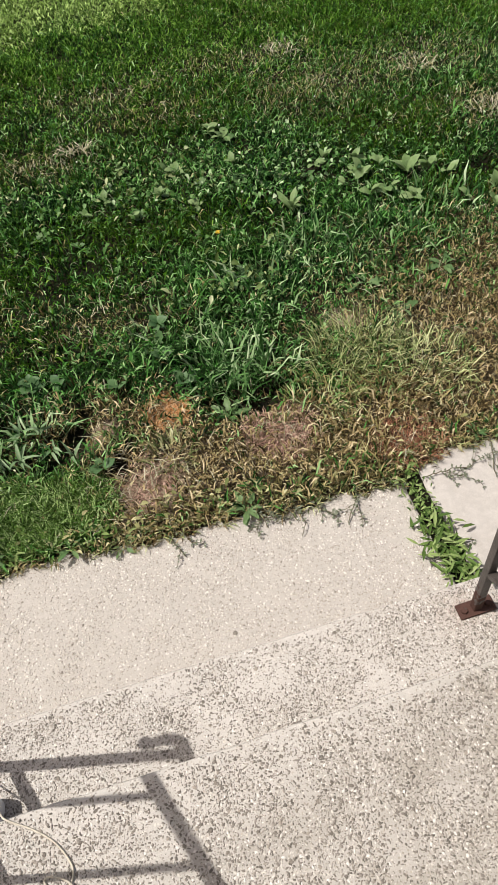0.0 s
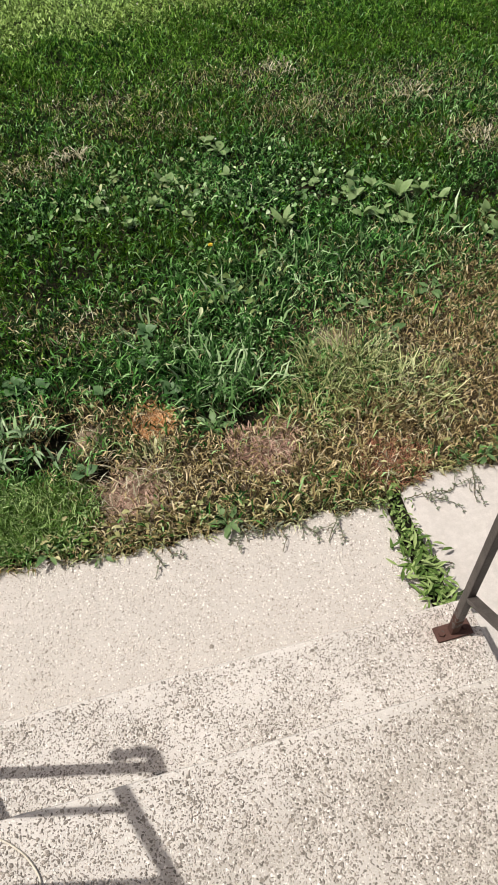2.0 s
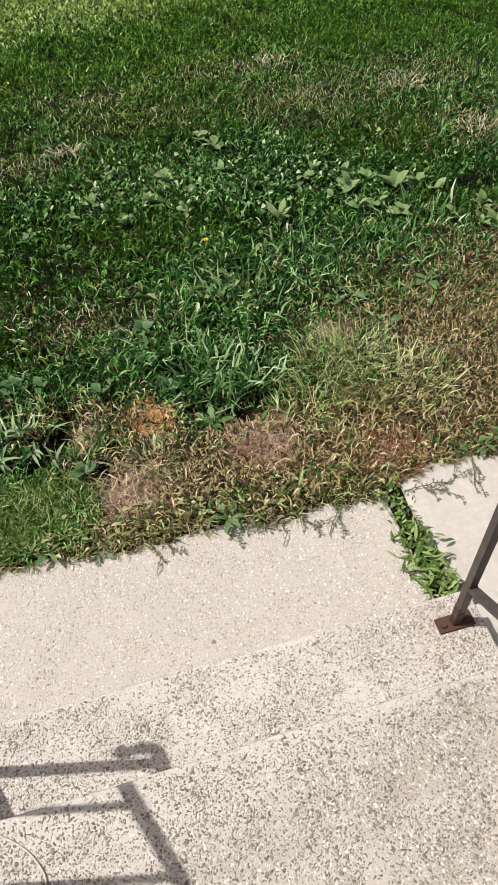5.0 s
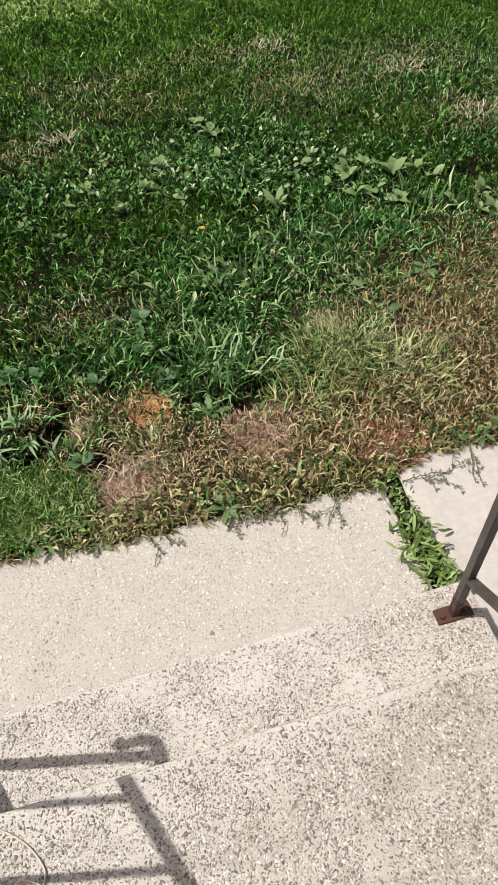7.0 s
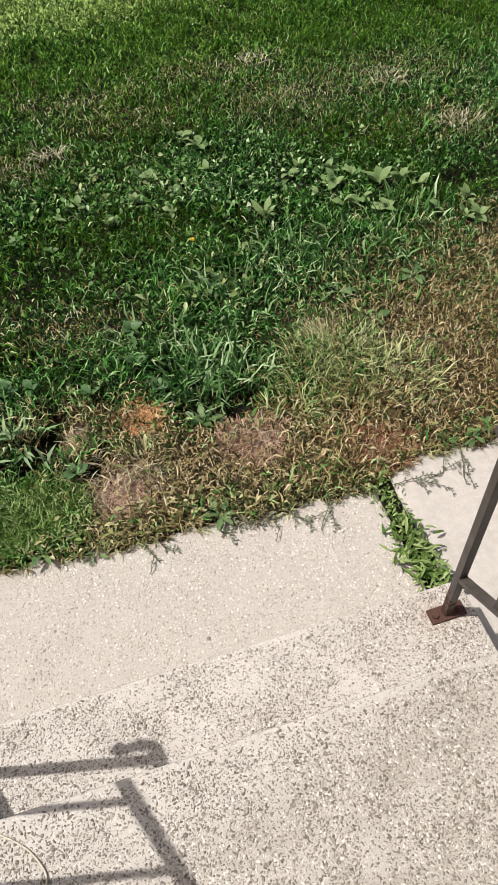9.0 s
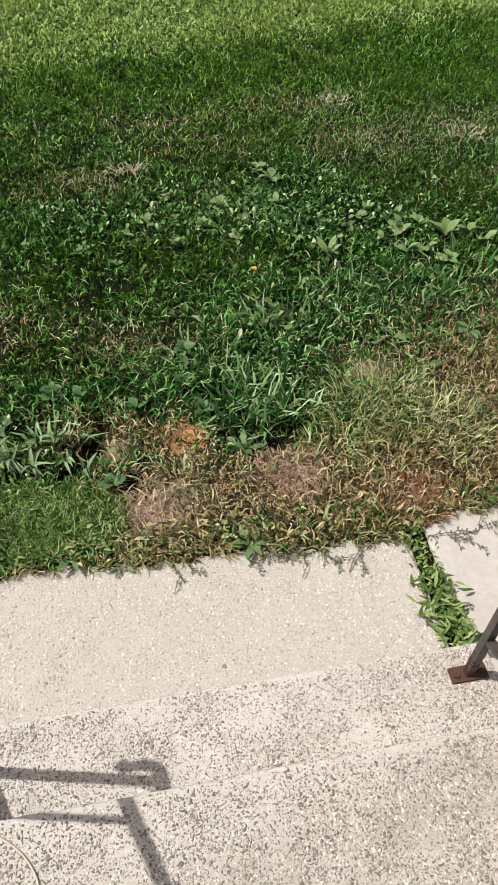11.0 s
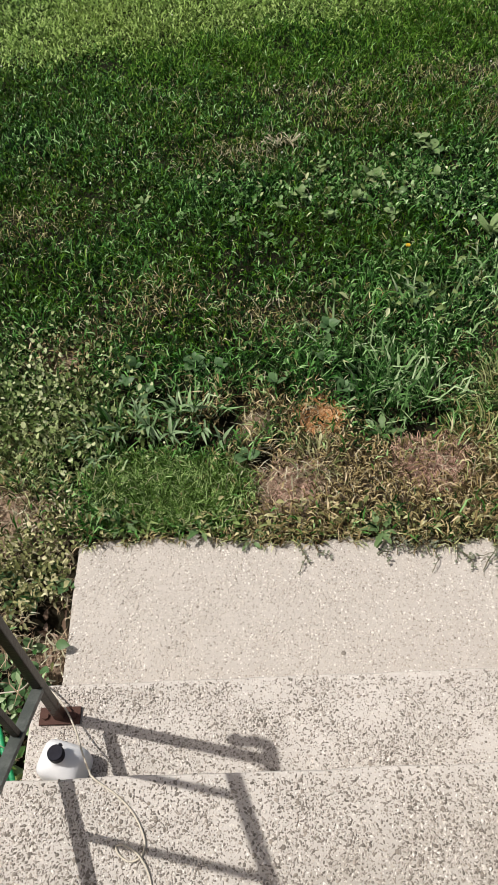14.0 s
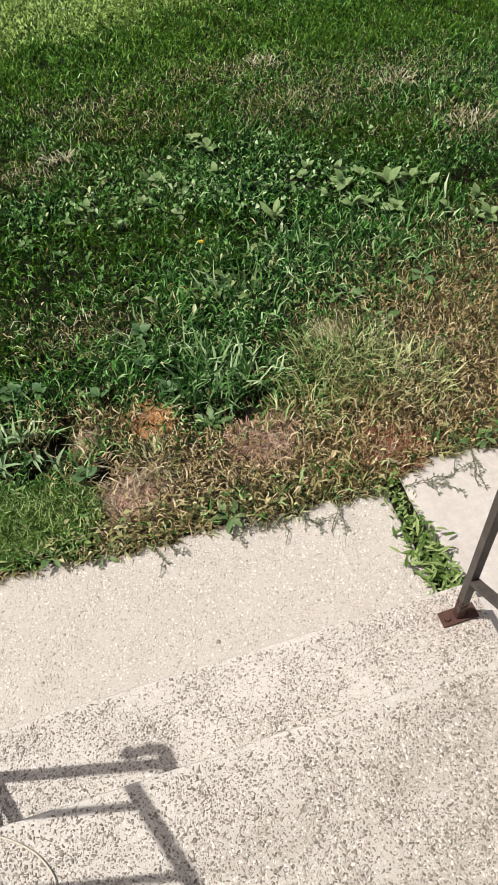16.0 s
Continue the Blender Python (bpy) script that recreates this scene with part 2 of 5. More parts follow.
M_STRAW = blade_material("straw", [(0.0, (0.175, 0.160, 0.100)), (0.5, (0.375, 0.350, 0.235)), (1.0, (0.66, 0.63, 0.48))], (0.270, 0.250, 0.140), 0.4, 0.10, 0.6)
M_LITTER = blade_material("brown_litter", [(0.0, (0.090, 0.062, 0.038)), (0.45, (0.260, 0.190, 0.120)), (0.8, (0.46, 0.37, 0.25)), (1.0, (0.66, 0.58, 0.43))], (0.27, 0.19, 0.12), 0.4, 0.10, 0.6)
M_ORANGE = blade_material("orange_dead_grass", [(0.0, (0.30, 0.12, 0.04)), (0.5, (0.60, 0.30, 0.12)), (1.0, (0.82, 0.60, 0.36))], (0.60, 0.32, 0.14), 0.3, 0.2, 0.6)
M_RUSTY = blade_material("reddish_dead_grass", [(0.0, (0.129, 0.047, 0.027)), (0.5, (0.289, 0.122, 0.071)), (1.0, (0.514, 0.299, 0.196))], (0.289, 0.140, 0.081), 0.3, 0.15, 0.6)
# Whitish top stops paint the gloss on broad blades, dark stops the shade beneath.
M_BROAD = blade_material("broad_grass", [(0.0, (0.007, 0.030, 0.007)), (0.36, (0.036, 0.108, 0.028)), (0.62, (0.160, 0.310, 0.105)), (0.85, (0.38, 0.53, 0.27)), (1.0, (0.62, 0.73, 0.48))], (0.070, 0.155, 0.028), 0.3, 0.12, 0.38)
M_OLIVE = blade_material("olive_grass", [(0.0, (0.014, 0.015, 0.005)), (0.30, (0.080, 0.074, 0.026)), (0.55, (0.305, 0.260, 0.108)), (0.86, (0.52, 0.45, 0.225)), (1.0, (0.78, 0.69, 0.45))], (0.235, 0.165, 0.064), 0.40, 0.10, 0.5)
M_CLOVER = blade_material("creeping_leaves", [(0.0, (0.016, 0.026, 0.007)), (0.28, (0.105, 0.135, 0.044)), (0.58, (0.280, 0.305, 0.128)), (0.84, (0.50, 0.49, 0.26)), (1.0, (0.72, 0.69, 0.45))], (0.330, 0.245, 0.120), 0.40, 0.10, 0.42)
M_CREEPER = blade_material("rounded_creeper_leaves", [(0.0, (0.014, 0.032, 0.006)), (0.34, (0.060, 0.110, 0.026)), (0.60, (0.210, 0.290, 0.105)), (0.86, (0.42, 0.49, 0.245)), (1.0, (0.66, 0.69, 0.44))], (0.180, 0.195, 0.062), 0.30, 0.10, 0.42)
M_CLOVER_DEEP = blade_material("clover_leaves", [(0.0, (0.03, 0.09, 0.02)), (0.6, (0.09, 0.20, 0.05)), (1.0, (0.20, 0.33, 0.13))], (0.09, 0.18, 0.04), 0.4, 0.2, 0.4)
M_VIVID = blade_material("vivid_weed_leaves", [(0.0, (0.040, 0.085, 0.018)), (0.5, (0.135, 0.215, 0.056)), (1.0, (0.350, 0.440, 0.180))], (0.155, 0.200, 0.048), 0.3, 0.12, 0.36)


def leaf_material(name, a, b, vein):
    m = Mat(name, rough=0.42, spec=0.22)
    c = m.mix(m.thing_random(), a, b)
    c = m.mix(m.grey(m.noise(60.0, 3.0), 0.4, 0.7, 0.0, 0.4), c, vein)
    m.colour(c).bump(m.noise(110.0, 2.0), 0.4, 0.002).thin(0.28)
    return m.m


M_LEAF = leaf_material("broad_leaf", (0.085, 0.175, 0.058), (0.16, 0.26, 0.10), (0.20, 0.28, 0.13))
M_LEAF_LANCE = leaf_material("lance_leaf", (0.135, 0.250, 0.105), (0.300, 0.420, 0.235), (0.40, 0.49, 0.30))
M_LEAF_PALE = leaf_material("pale_leaf", (0.16, 0.265, 0.090), (0.27, 0.375, 0.160), (0.34, 0.43, 0.215))
M_LEAF_DEEP = leaf_material("deep_leaf", (0.055, 0.130, 0.046), (0.115, 0.215, 0.085), (0.18, 0.27, 0.13))
M_LEAF_DEAD = leaf_material("dead_leaf", (0.20, 0.13, 0.09), (0.40, 0.29, 0.22), (0.12, 0.07, 0.045))
M_STALK = plain("weed_stalk", (0.09, 0.10, 0.05), (0.14, 0.11, 0.07), 70, 0.7)
M_SPRIG = plain("sprig_leaf", (0.10, 0.13, 0.075), (0.17, 0.18, 0.12), 90, 0.6)
M_YELLOW = plain("yellow_petals", (0.75, 0.5, 0.02), (0.85, 0.62, 0.05), 200, 0.6)
M_WHITE_FLOWER = plain("white_petals", (0.75, 0.74, 0.68), (0.6, 0.6, 0.52), 200, 0.7)


# ---- building helpers ----
def part(name, bm, material, parent=None, label="", smooth=False):
    """Links a bmesh as one mesh object under a thing or a part."""
    me = bpy.data.meshes.new(name)
    bm.to_mesh(me)
    bm.free()
    me.materials.append(material)
    if smooth:
        me.polygons.foreach_set("use_smooth", [True] * len(me.polygons))
    ob = new(name, me)
    ob.parent = parent
    if label:
        ob["label"] = label
    return ob


def empty(name, x=0.0, y=0.0, z=0.0, rz=0.0):
    ob = new(name)
    ob.empty_display_size = 0.05
    ob.matrix_world = pose(x, y, z, 0, 0, rz)
    return ob


def mesh_from(name, verts, faces_per, material, parent=None):
    """One object from numpy rows: verts (n, k, 3) and the faces of one piece, as lists of equal or mixed size."""
    n, k, _ = verts.shape
    loops, starts, at = [], [], 0
    for f in faces_per:
        starts.append(at)
        loops += list(f)
        at += len(f)
    L, S = len(loops), len(faces_per)
    me = bpy.data.meshes.new(name)
    me.vertices.add(n * k)
    me.vertices.foreach_set("co", verts.astype(np.float32).ravel())
    all_loops = (np.array(loops)[None] + k * np.arange(n)[:, None]).ravel()
    me.loops.add(n * L)
    me.loops.foreach_set("vertex_index", all_loops.astype(np.int32))
    all_starts = (np.array(starts)[None] + L * np.arange(n)[:, None]).ravel()
    me.polygons.add(n * S)
    me.polygons.foreach_set("loop_start", all_starts.astype(np.int32))
    me.update(calc_edges=True)
    me.validate()
    me.materials.append(material)
    ob = new(name, me)
    ob.parent = parent
    return ob


def box(bm, cx, cy, cz, sx, sy, sz, bevel=0.0, m=None):
    made = bmesh.ops.create_cube(bm, size=1.0, matrix=(m or Matrix()) @ Matrix.Translation((cx, cy, cz)) @ Matrix.Diagonal((sx, sy, sz, 1)))
    if bevel:
        edges = list({e for v in made["verts"] for e in v.link_edges})
        bmesh.ops.bevel(bm, geom=edges, offset=bevel, segments=2, affect="EDGES", profile=0.6)
    return bm


def sweep(bm, path, section, up=Vector((1, 0, 0)), closed_ends=True):
    """Sweeps a closed section (pairs: along side, along normal) along a path; side is kept near up."""
    rings = []
    for i, p in enumerate(path):
        a, b = path[max(i - 1, 0)], path[min(i + 1, len(path) - 1)]
        d = (Vector(b) - Vector(a)).normalized()
        side = (up - d * up.dot(d)).normalized()
        nor = side.cross(d)
        rings.append([bm.verts.new(Vector(p) + side * s + nor * n) for s, n in section])
    k = len(section)
    for r, q in zip(rings, rings[1:]):
        for i in range(k):
            bm.faces.new((r[i], r[(i + 1) % k], q[(i + 1) % k], q[i]))
    if closed_ends:
        bm.faces.new(rings[0][::-1])
        bm.faces.new(rings[-1])
    bmesh.ops.recalc_face_normals(bm, faces=bm.faces)
    return bm


def ring(r, k=10):
    return [(r * math.cos(2 * math.pi * i / k), r * math.sin(2 * math.pi * i / k)) for i in range(k)]


def smooth_path(points, per=6):
    """A Catmull-Rom line through the points."""
    pts = [Vector(p) for p in points]
    pts = [2 * pts[0] - pts[1], *pts, 2 * pts[-1] - pts[-2]]
    out = []
    for a, b, c, d in zip(pts, pts[1:], pts[2:], pts[3:]):
        for i in range(per):
            t = i / per
            out.append(0.5 * (2 * b + (c - a) * t + (2 * a - 5 * b + 4 * c - d) * t**2 + (3 * b - a - 3 * c + d) * t**3))
    return out + [pts[-2]]


def fuzz(x, y, z=0.0):
    return noise.noise(Vector((x, y, z)))


# ---- ground ----
SLAB = (-0.06, 1.312, 0.0, 0.515)  # x0, x1, y0, y1
BARE = [(0.685, 0.95, 0.05, 0.04), (0.58, 0.68, 0.12, 0.10), (1.03, 0.72, 0.11, 0.09), (1.43, 1.15, 0.08, 0.05), (-0.33, 0.61, 0.17, 0.10), (-0.12, 0.19, 0.05, 0.12), (0.47, 0.93, 0.08, 0.05), (-0.18, 1.25, 0.035, 0.035), (1.38, 0.57, 0.06, 0.03), (-0.55, 0.80, 0.10, 0.06)]
HOLES = [(0.88, 0.93, 0.05, 0.035), (1.07, 0.93, 0.04, 0.03), (0.82, 1.12, 0.04, 0.03), (0.40, 0.95, 0.035, 0.055), (0.54, 0.88, 0.03, 0.06), (0.50, 0.78, 0.03, 0.04), (1.0, 0.87, 0.10, 0.025), (-0.13, 0.27, 0.05, 0.05), (0.60, 1.03, 0.05, 0.03), (0.30, 0.84, 0.04, 0.04), (1.20, 1.53, 0.05, 0.035), (0.43, 1.03, 0.04, 0.04), (0.37, 0.90, 0.05, 0.05), (-0.10, 0.79, 0.06, 0.04), (0.12, 0.86, 0.07, 0.03), (2.40, 1.88, 0.12, 0.05), (0.20, 1.04, 0.05, 0.04), (-0.62, 1.08, 0.05, 0.04)]  # dark gaps in the turf
BROWN = [(1.95, 0.98, 0.50, 0.30), (1.55, 0.70, 0.45, 0.16), (1.15, 0.66, 0.45, 0.15), (0.72, 0.72, 0.32, 0.17), (1.7, 0.85, 0.35, 0.2), (0.50, 0.98, 0.20, 0.09), (2.6, 1.3, 0.6, 0.25), (-0.15, 1.28, 0.14, 0.10), (-0.5, 0.78, 0.2, 0.1)]
DRY = [(0.57, 1.43, 0.28, 0.12), (0.10, 1.53, 0.20, 0.14), (-0.47, 2.05, 0.30, 0.13), (-0.76, 1.87, 0.25, 0.13), (1.90, 2.76, 0.42, 0.24), (2.35, 2.85, 0.55, 0.22), (1.60, 3.15, 0.40, 0.12), (0.85, 3.05, 0.35, 0.10), (2.60, 2.30, 0.30, 0.18), (0.45, 2.50, 0.28, 0.14), (1.83, 1.00, 0.38, 0.28), (1.62, 0.74, 0.38, 0.15), (1.35, 0.62, 0.35, 0.12), (1.03, 0.68, 0.28, 0.14), (0.60, 0.70, 0.24, 0.16), (0.45, 1.0, 0.20, 0.10), (-0.33, 0.62, 0.24, 0.15), (-0.5, 0.8, 0.25, 0.12), (-0.25, 0.3, 0.2, 0.2), (1.08, 2.82, 0.35, 0.14), (2.45, 1.35, 0.5, 0.25)]


def bumps(x, y, spots, sharp=1.0):
    """Soft sum of round patches, 1 at their middles."""
    out = np.zeros_like(x)
    for cx, cy, rx, ry in spots:
        out = np.maximum(out, np.exp(-sharp * (((x - cx) / rx) ** 2 + ((y - cy) / ry) ** 2)))
    return out


def waves(x, y, s, seed=0.0):
    """Cheap smooth noise for arrays, about -1 to 1."""
    return (np.sin(x * s * 1.3 + 1.7 * np.sin(y * s * 0.9 + seed) + seed) + np.sin(y * s * 1.1 + 1.9 * np.sin(x * s * 0.7 + 2.1 * seed)) + np.sin((x + y) * s * 2.3 + 3.1 * seed) * 0.6) / 2.6


def lip(x):
    """Where soil and grass creep over the concrete's far edge."""
    e = np.interp(x, [-0.1, 0.1, 0.28, 0.42, 0.61, 0.80, 0.96, 1.10, 1.27, 1.38, 1.45, 1.58, 1.72, 2.5], [0.49, 0.495, 0.505, 0.476, 0.462, 0.474, 0.432, 0.450, 0.425, 0.46, 0.495, 0.50, 0.485, 0.49])
    return e + 0.008 * np.sin(47 * x) + 0.006 * np.sin(113 * x + 1)


def ground_height(x, y):
    x, y = np.asarray(x, float), np.asarray(y, float)
    z = -0.012 + 0.010 * waves(x, y, 4.0, 1.0) + 0.006 * waves(x, y, 13.0, 2.0)
    z = z - 0.07 * bumps(x, y, HOLES)
    bed = 1 / (1 + np.exp(np.clip((x + 0.08) / 0.02, -50, 50))) / (1 + np.exp(np.clip((y - 0.50) / 0.05, -50, 50)))
    z = z - 0.05 * bed * (y > -1.8)
    across = np.clip((x - SLAB[0] + 0.02) / 0.02, 0, 1) * (x < 4.25) * (y > -1.85)
    up = np.clip((y - lip(x) + 0.03) / 0.035, 0, 1)
    creep = -0.05 + 0.056 * up * up * (3 - 2 * up)
    near = across * np.clip((0.60 - y) / 0.06, 0, 1)
    z = np.where(y < 0.6, z * (1 - near) + near * np.where(up >= 1, np.maximum(z, creep), creep), z)
    under = (x > SLAB[0]) & (x < 4.25) & (y < lip(x) - 0.03) & (y > -1.85)
    z = np.where(under, np.minimum(z, -0.07), z)
    far = np.clip((np.hypot(x - 0.7, y - 1.5) - 6) / 20, 0, 1)
    return z * (1 - far) - 0.02 * far


def seen_area(x, y, more=0.0):
    """The dense stretch of lawn before the steps."""
    return (x > -0.75 - 0.42 * (y - 0.4) - more) & (x < 1.75 + 0.72 * (y - 0.3) + more) & (y < 4.7 + more)


def make_ground():
    def axis(lo, hi, step, reach):
        mid = list(np.arange(lo, hi + 1e-6, step))
        out, d = [], step
        while (d := d * 1.45) < reach:
            out.append(d)
        return np.array([lo - v for v in out[::-1]] + mid + [hi + v for v in out])

    xs, ys = axis(-2.0, 3.6, 0.025, 400), axis(-0.9, 4.8, 0.04, 400)
    ys = np.unique(np.concatenate([ys, np.arange(0.40, 0.60, 0.008)]).round(4))
    X, Y = np.meshgrid(xs, ys)
    Z = ground_height(X, Y)
    verts = np.stack([X.ravel(), Y.ravel(), Z.ravel()], 1)
    w = len(xs)
    i = (np.arange(len(ys) - 1)[:, None] * w + np.arange(w - 1)[None]).ravel()
    faces = np.stack([i, i + 1, i + w + 1, i + w], 1)
    me = bpy.data.meshes.new("ground")
    me.from_pydata(verts.tolist(), [], faces.tolist())
    me.polygons.foreach_set("use_smooth", [True] * len(me.polygons))
    bare = me.attributes.new("bare", "FLOAT", "POINT")
    # Hollows get no dry soil: near-black colour paints the shade down there.
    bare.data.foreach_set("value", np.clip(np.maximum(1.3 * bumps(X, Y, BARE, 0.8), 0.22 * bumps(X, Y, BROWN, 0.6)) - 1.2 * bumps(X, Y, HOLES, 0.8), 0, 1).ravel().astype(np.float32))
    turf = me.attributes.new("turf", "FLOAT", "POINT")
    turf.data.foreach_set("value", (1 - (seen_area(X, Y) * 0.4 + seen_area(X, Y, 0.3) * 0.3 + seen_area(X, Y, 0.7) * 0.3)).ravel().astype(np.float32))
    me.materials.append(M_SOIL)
    tagged(new("ground", me), "brown soil under a patchy lawn, bare in spots", "ground", kind="structure")


make_ground()


# ---- concrete ----
WORN = [(0.68, -0.08, 0.20, 0.10), (0.26, -0.295, 0.22, 0.035), (0.74, -0.33, 0.13, 0.08)]  # the skin is whole here
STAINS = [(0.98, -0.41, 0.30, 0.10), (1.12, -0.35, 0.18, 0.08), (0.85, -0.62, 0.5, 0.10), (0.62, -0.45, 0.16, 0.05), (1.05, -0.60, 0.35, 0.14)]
RUST_STAINS = [(1.25, -0.075, 0.10, 0.06), (0.0, -0.075, 0.06, 0.04)]


def skin_gone(x, y, seed):
    """How far the cement skin has worn off the stones, 0 to 1."""
    old = bumps(x, y, STAINS)
    return np.clip(0.95 + 0.4 * old - 0.26 * bumps(x, y, WORN) + 0.22 * waves(x, y, 8.0, seed) + 0.34 * waves(x, y, 23.0, seed + 1), 0.0, 1.0)


def worn_block(name, x0, x1, y0, y1, z0, z1, material, parent=None, r=0.012, rough=0.0015, step=0.02, wander=0.004, seed=0.0, stones=None):
    """A cast block: its top is a fine sheet that rounds off at worn, wandering edges and runs down as skirts."""
    nx, ny = max(2, round((x1 - x0) / step)), max(2, round((y1 - y0) / step))

    def line(a, b, n):
        inner = [a + (b - a) * i / n for i in range(1, n)]
        return [a, a + 0.45 * r, a + 0.9 * r] + [v for v in inner if a + 1.3 * r < v < b - 1.3 * r] + [b - 0.9 * r, b - 0.45 * r, b]

    xs, ys = line(x0, x1, nx), line(y0, y1, ny)
    drop = lambda d: r - math.sqrt(max(0.0, r * r - max(0.0, r - d) ** 2)) if d < r else 0.0
    bm = bmesh.new()
    grid = []
    for j, y in enumerate(ys):
        row = []
        for i, x in enumerate(xs):
            d = min(x - x0, x1 - x, y - y0, y1 - y)
            wob = wander * fuzz(x * 9 + seed, y * 9, seed) + 0.4 * wander * fuzz(x * 40, y * 40, seed)
            dx = wob if (x - x0 < 0.05 or x1 - x < 0.05) else 0.0
            dy = wob if (y - y0 < 0.05 or y1 - y < 0.05) else 0.0
            chip = max(0.0, fuzz(x * 22, y * 22, seed + 5) - 0.35) * 0.02 if d < 0.02 else 0.0
            z = z1 - drop(d) - chip + rough * fuzz(x * 14, y * 14, seed + 2) + 0.4 * rough * fuzz(x * 60, y * 60, seed)
            row.append(bm.verts.new((x + dx, y + dy, z)))
        grid.append(row)
    for a, b in zip(grid, grid[1:]):
        for i in range(len(a) - 1):
            bm.faces.new((a[i], a[i + 1], b[i + 1], b[i]))
    rim = grid[0] + [row[-1] for row in grid[1:]] + grid[-1][-2::-1] + [row[0] for row in grid[-2:0:-1]]
    low = [bm.verts.new((v.co.x, v.co.y, z0)) for v in rim]
    n = len(rim)
    for i in range(n):
        bm.faces.new((rim[i], low[i], low[(i + 1) % n], rim[(i + 1) % n]))
    bm.faces.new(low)
    bmesh.ops.recalc_face_normals(bm, faces=bm.faces)
    ob = part(name, bm, material, parent, smooth=True)
    if stones is not None:
        co = np.zeros(3 * len(ob.data.vertices))
        ob.data.vertices.foreach_get("co", co)
        x, y = co[0::3], co[1::3]
        edge = np.clip((np.minimum.reduce([x - x0, x1 - x, y1 - y]) + 0.004) / 0.012, 0, 1)
        ob.data.attributes.new("exposed", "FLOAT", "POINT").data.foreach_set("value", (edge * skin_gone(x, y, stones)).astype(np.float32))
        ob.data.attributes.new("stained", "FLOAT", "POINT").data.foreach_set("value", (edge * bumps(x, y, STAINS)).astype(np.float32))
        ob.data.attributes.new("rusty", "FLOAT", "POINT").data.foreach_set("value", bumps(x, y, RUST_STAINS).astype(np.float32))
    return ob


slab = worn_block("slab", SLAB[0], SLAB[1], 0.0, SLAB[3], -0.12, 0.0, M_SLAB, r=0.010, wander=0.004, seed=3.0, stones=4)
tagged(slab, "weathered beige concrete slab at the foot of the steps", "slab", kind="structure")
walk_slab = worn_block("walkway", 1.372, 4.2, -0.9, 0.515, -0.12, 0.002, M_WALK, r=0.010, wander=0.006, seed=8.0, step=0.04)
tagged(walk_slab, "pale smooth concrete walkway beside the steps", "walkway", kind="structure")
steps = tagged(empty("steps", 0.62, -0.6, 0.0), "concrete steps with exposed pebble aggregate and worn edges", "steps", kind="structure")
steps.matrix_world = Matrix()
SX0, SX1 = -0.07, 1.325
RISE, RUN = 0.18, 0.258
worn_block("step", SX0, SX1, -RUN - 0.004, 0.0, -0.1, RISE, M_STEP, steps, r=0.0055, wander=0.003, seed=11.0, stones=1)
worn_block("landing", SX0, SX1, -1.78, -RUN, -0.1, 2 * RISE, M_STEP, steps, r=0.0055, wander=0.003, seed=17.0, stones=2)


def pebbles(name, x0, x1, y0, y1, z, gap, cover, parent, low, high, seed, material=None, thin=0.30, nose=0.014, relief=0.0019):
    """Stones that stand a millimetre out of the concrete, worn away in patches and along the noses."""
    rng = np.random.default_rng(seed)
    nx, ny = int((x1 - x0) / gap), int((y1 - y0) / gap)
    gx, gy = np.meshgrid(np.arange(nx), np.arange(ny))
    x = x0 + (gx.ravel() + 0.5 + rng.uniform(-0.48, 0.48, nx * ny)) * gap
    y = y0 + (gy.ravel() + 0.5 + rng.uniform(-0.48, 0.48, nx * ny)) * gap
    edge = np.minimum.reduce([x - x0, x1 - x, y1 - y])
    lip_worn = np.clip((y1 - y) / nose + 0.55 * waves(x, y, 14.0, seed) - 0.1, 0.12, 1)
    keep = (rng.uniform(0, 1, len(x)) < cover * lip_worn * (0.12 + 0.95 * skin_gone(x, y, seed))) & (edge > 0.0035)
    x, y = x[keep], y[keep]
    n = len(x)
    a = rng.uniform(0, 2 * np.pi, n)
    l, w = low + (high - low) * rng.uniform(0, 1, n) ** 1.6, rng.uniform(thin, thin + 0.42, n)
    h = rng.uniform(0.2, 1.0, n) * relief
    k = 6
    th = np.arange(k) * 2 * np.pi / k
    verts = np.zeros((n, 2 * k + 1, 3))
    for level, (s, up) in enumerate(((1.0, -1.0), (0.72, 0.75))):
        wob = s * (1 + rng.uniform(-0.32, 0.32, (n, k)))
        u, v = l[:, None] * wob * np.cos(th), (l * w)[:, None] * wob * np.sin(th)
        c, s_ = np.cos(a)[:, None], np.sin(a)[:, None]
        verts[:, level * k:(level + 1) * k, 0] = x[:, None] + u * c - v * s_
        verts[:, level * k:(level + 1) * k, 1] = y[:, None] + u * s_ + v * c
        verts[:, level * k:(level + 1) * k, 2] = z + (h[:, None] * up if level else -0.002)
    verts[:, 2 * k] = np.stack([x, y, z + h], 1)
    faces = [(i, (i + 1) % k, k + (i + 1) % k, k + i) for i in range(k)] + [(k + i, k + (i + 1) % k, 2 * k) for i in range(k)]
    ob = mesh_from(name, verts, faces, material or M_PEBBLE, parent)
    return tagged(ob, kind="stuff")


pebbles("pebbles", SX0, SX1, -RUN, 0.0, RISE, 0.0049, 1.0, steps, 0.0019, 0.0055, 1)
pebbles("pebbles", SX0, SX1, -0.72, -RUN, 2 * RISE, 0.0049, 1.0, steps, 0.0019, 0.0056, 2, nose=0.022)
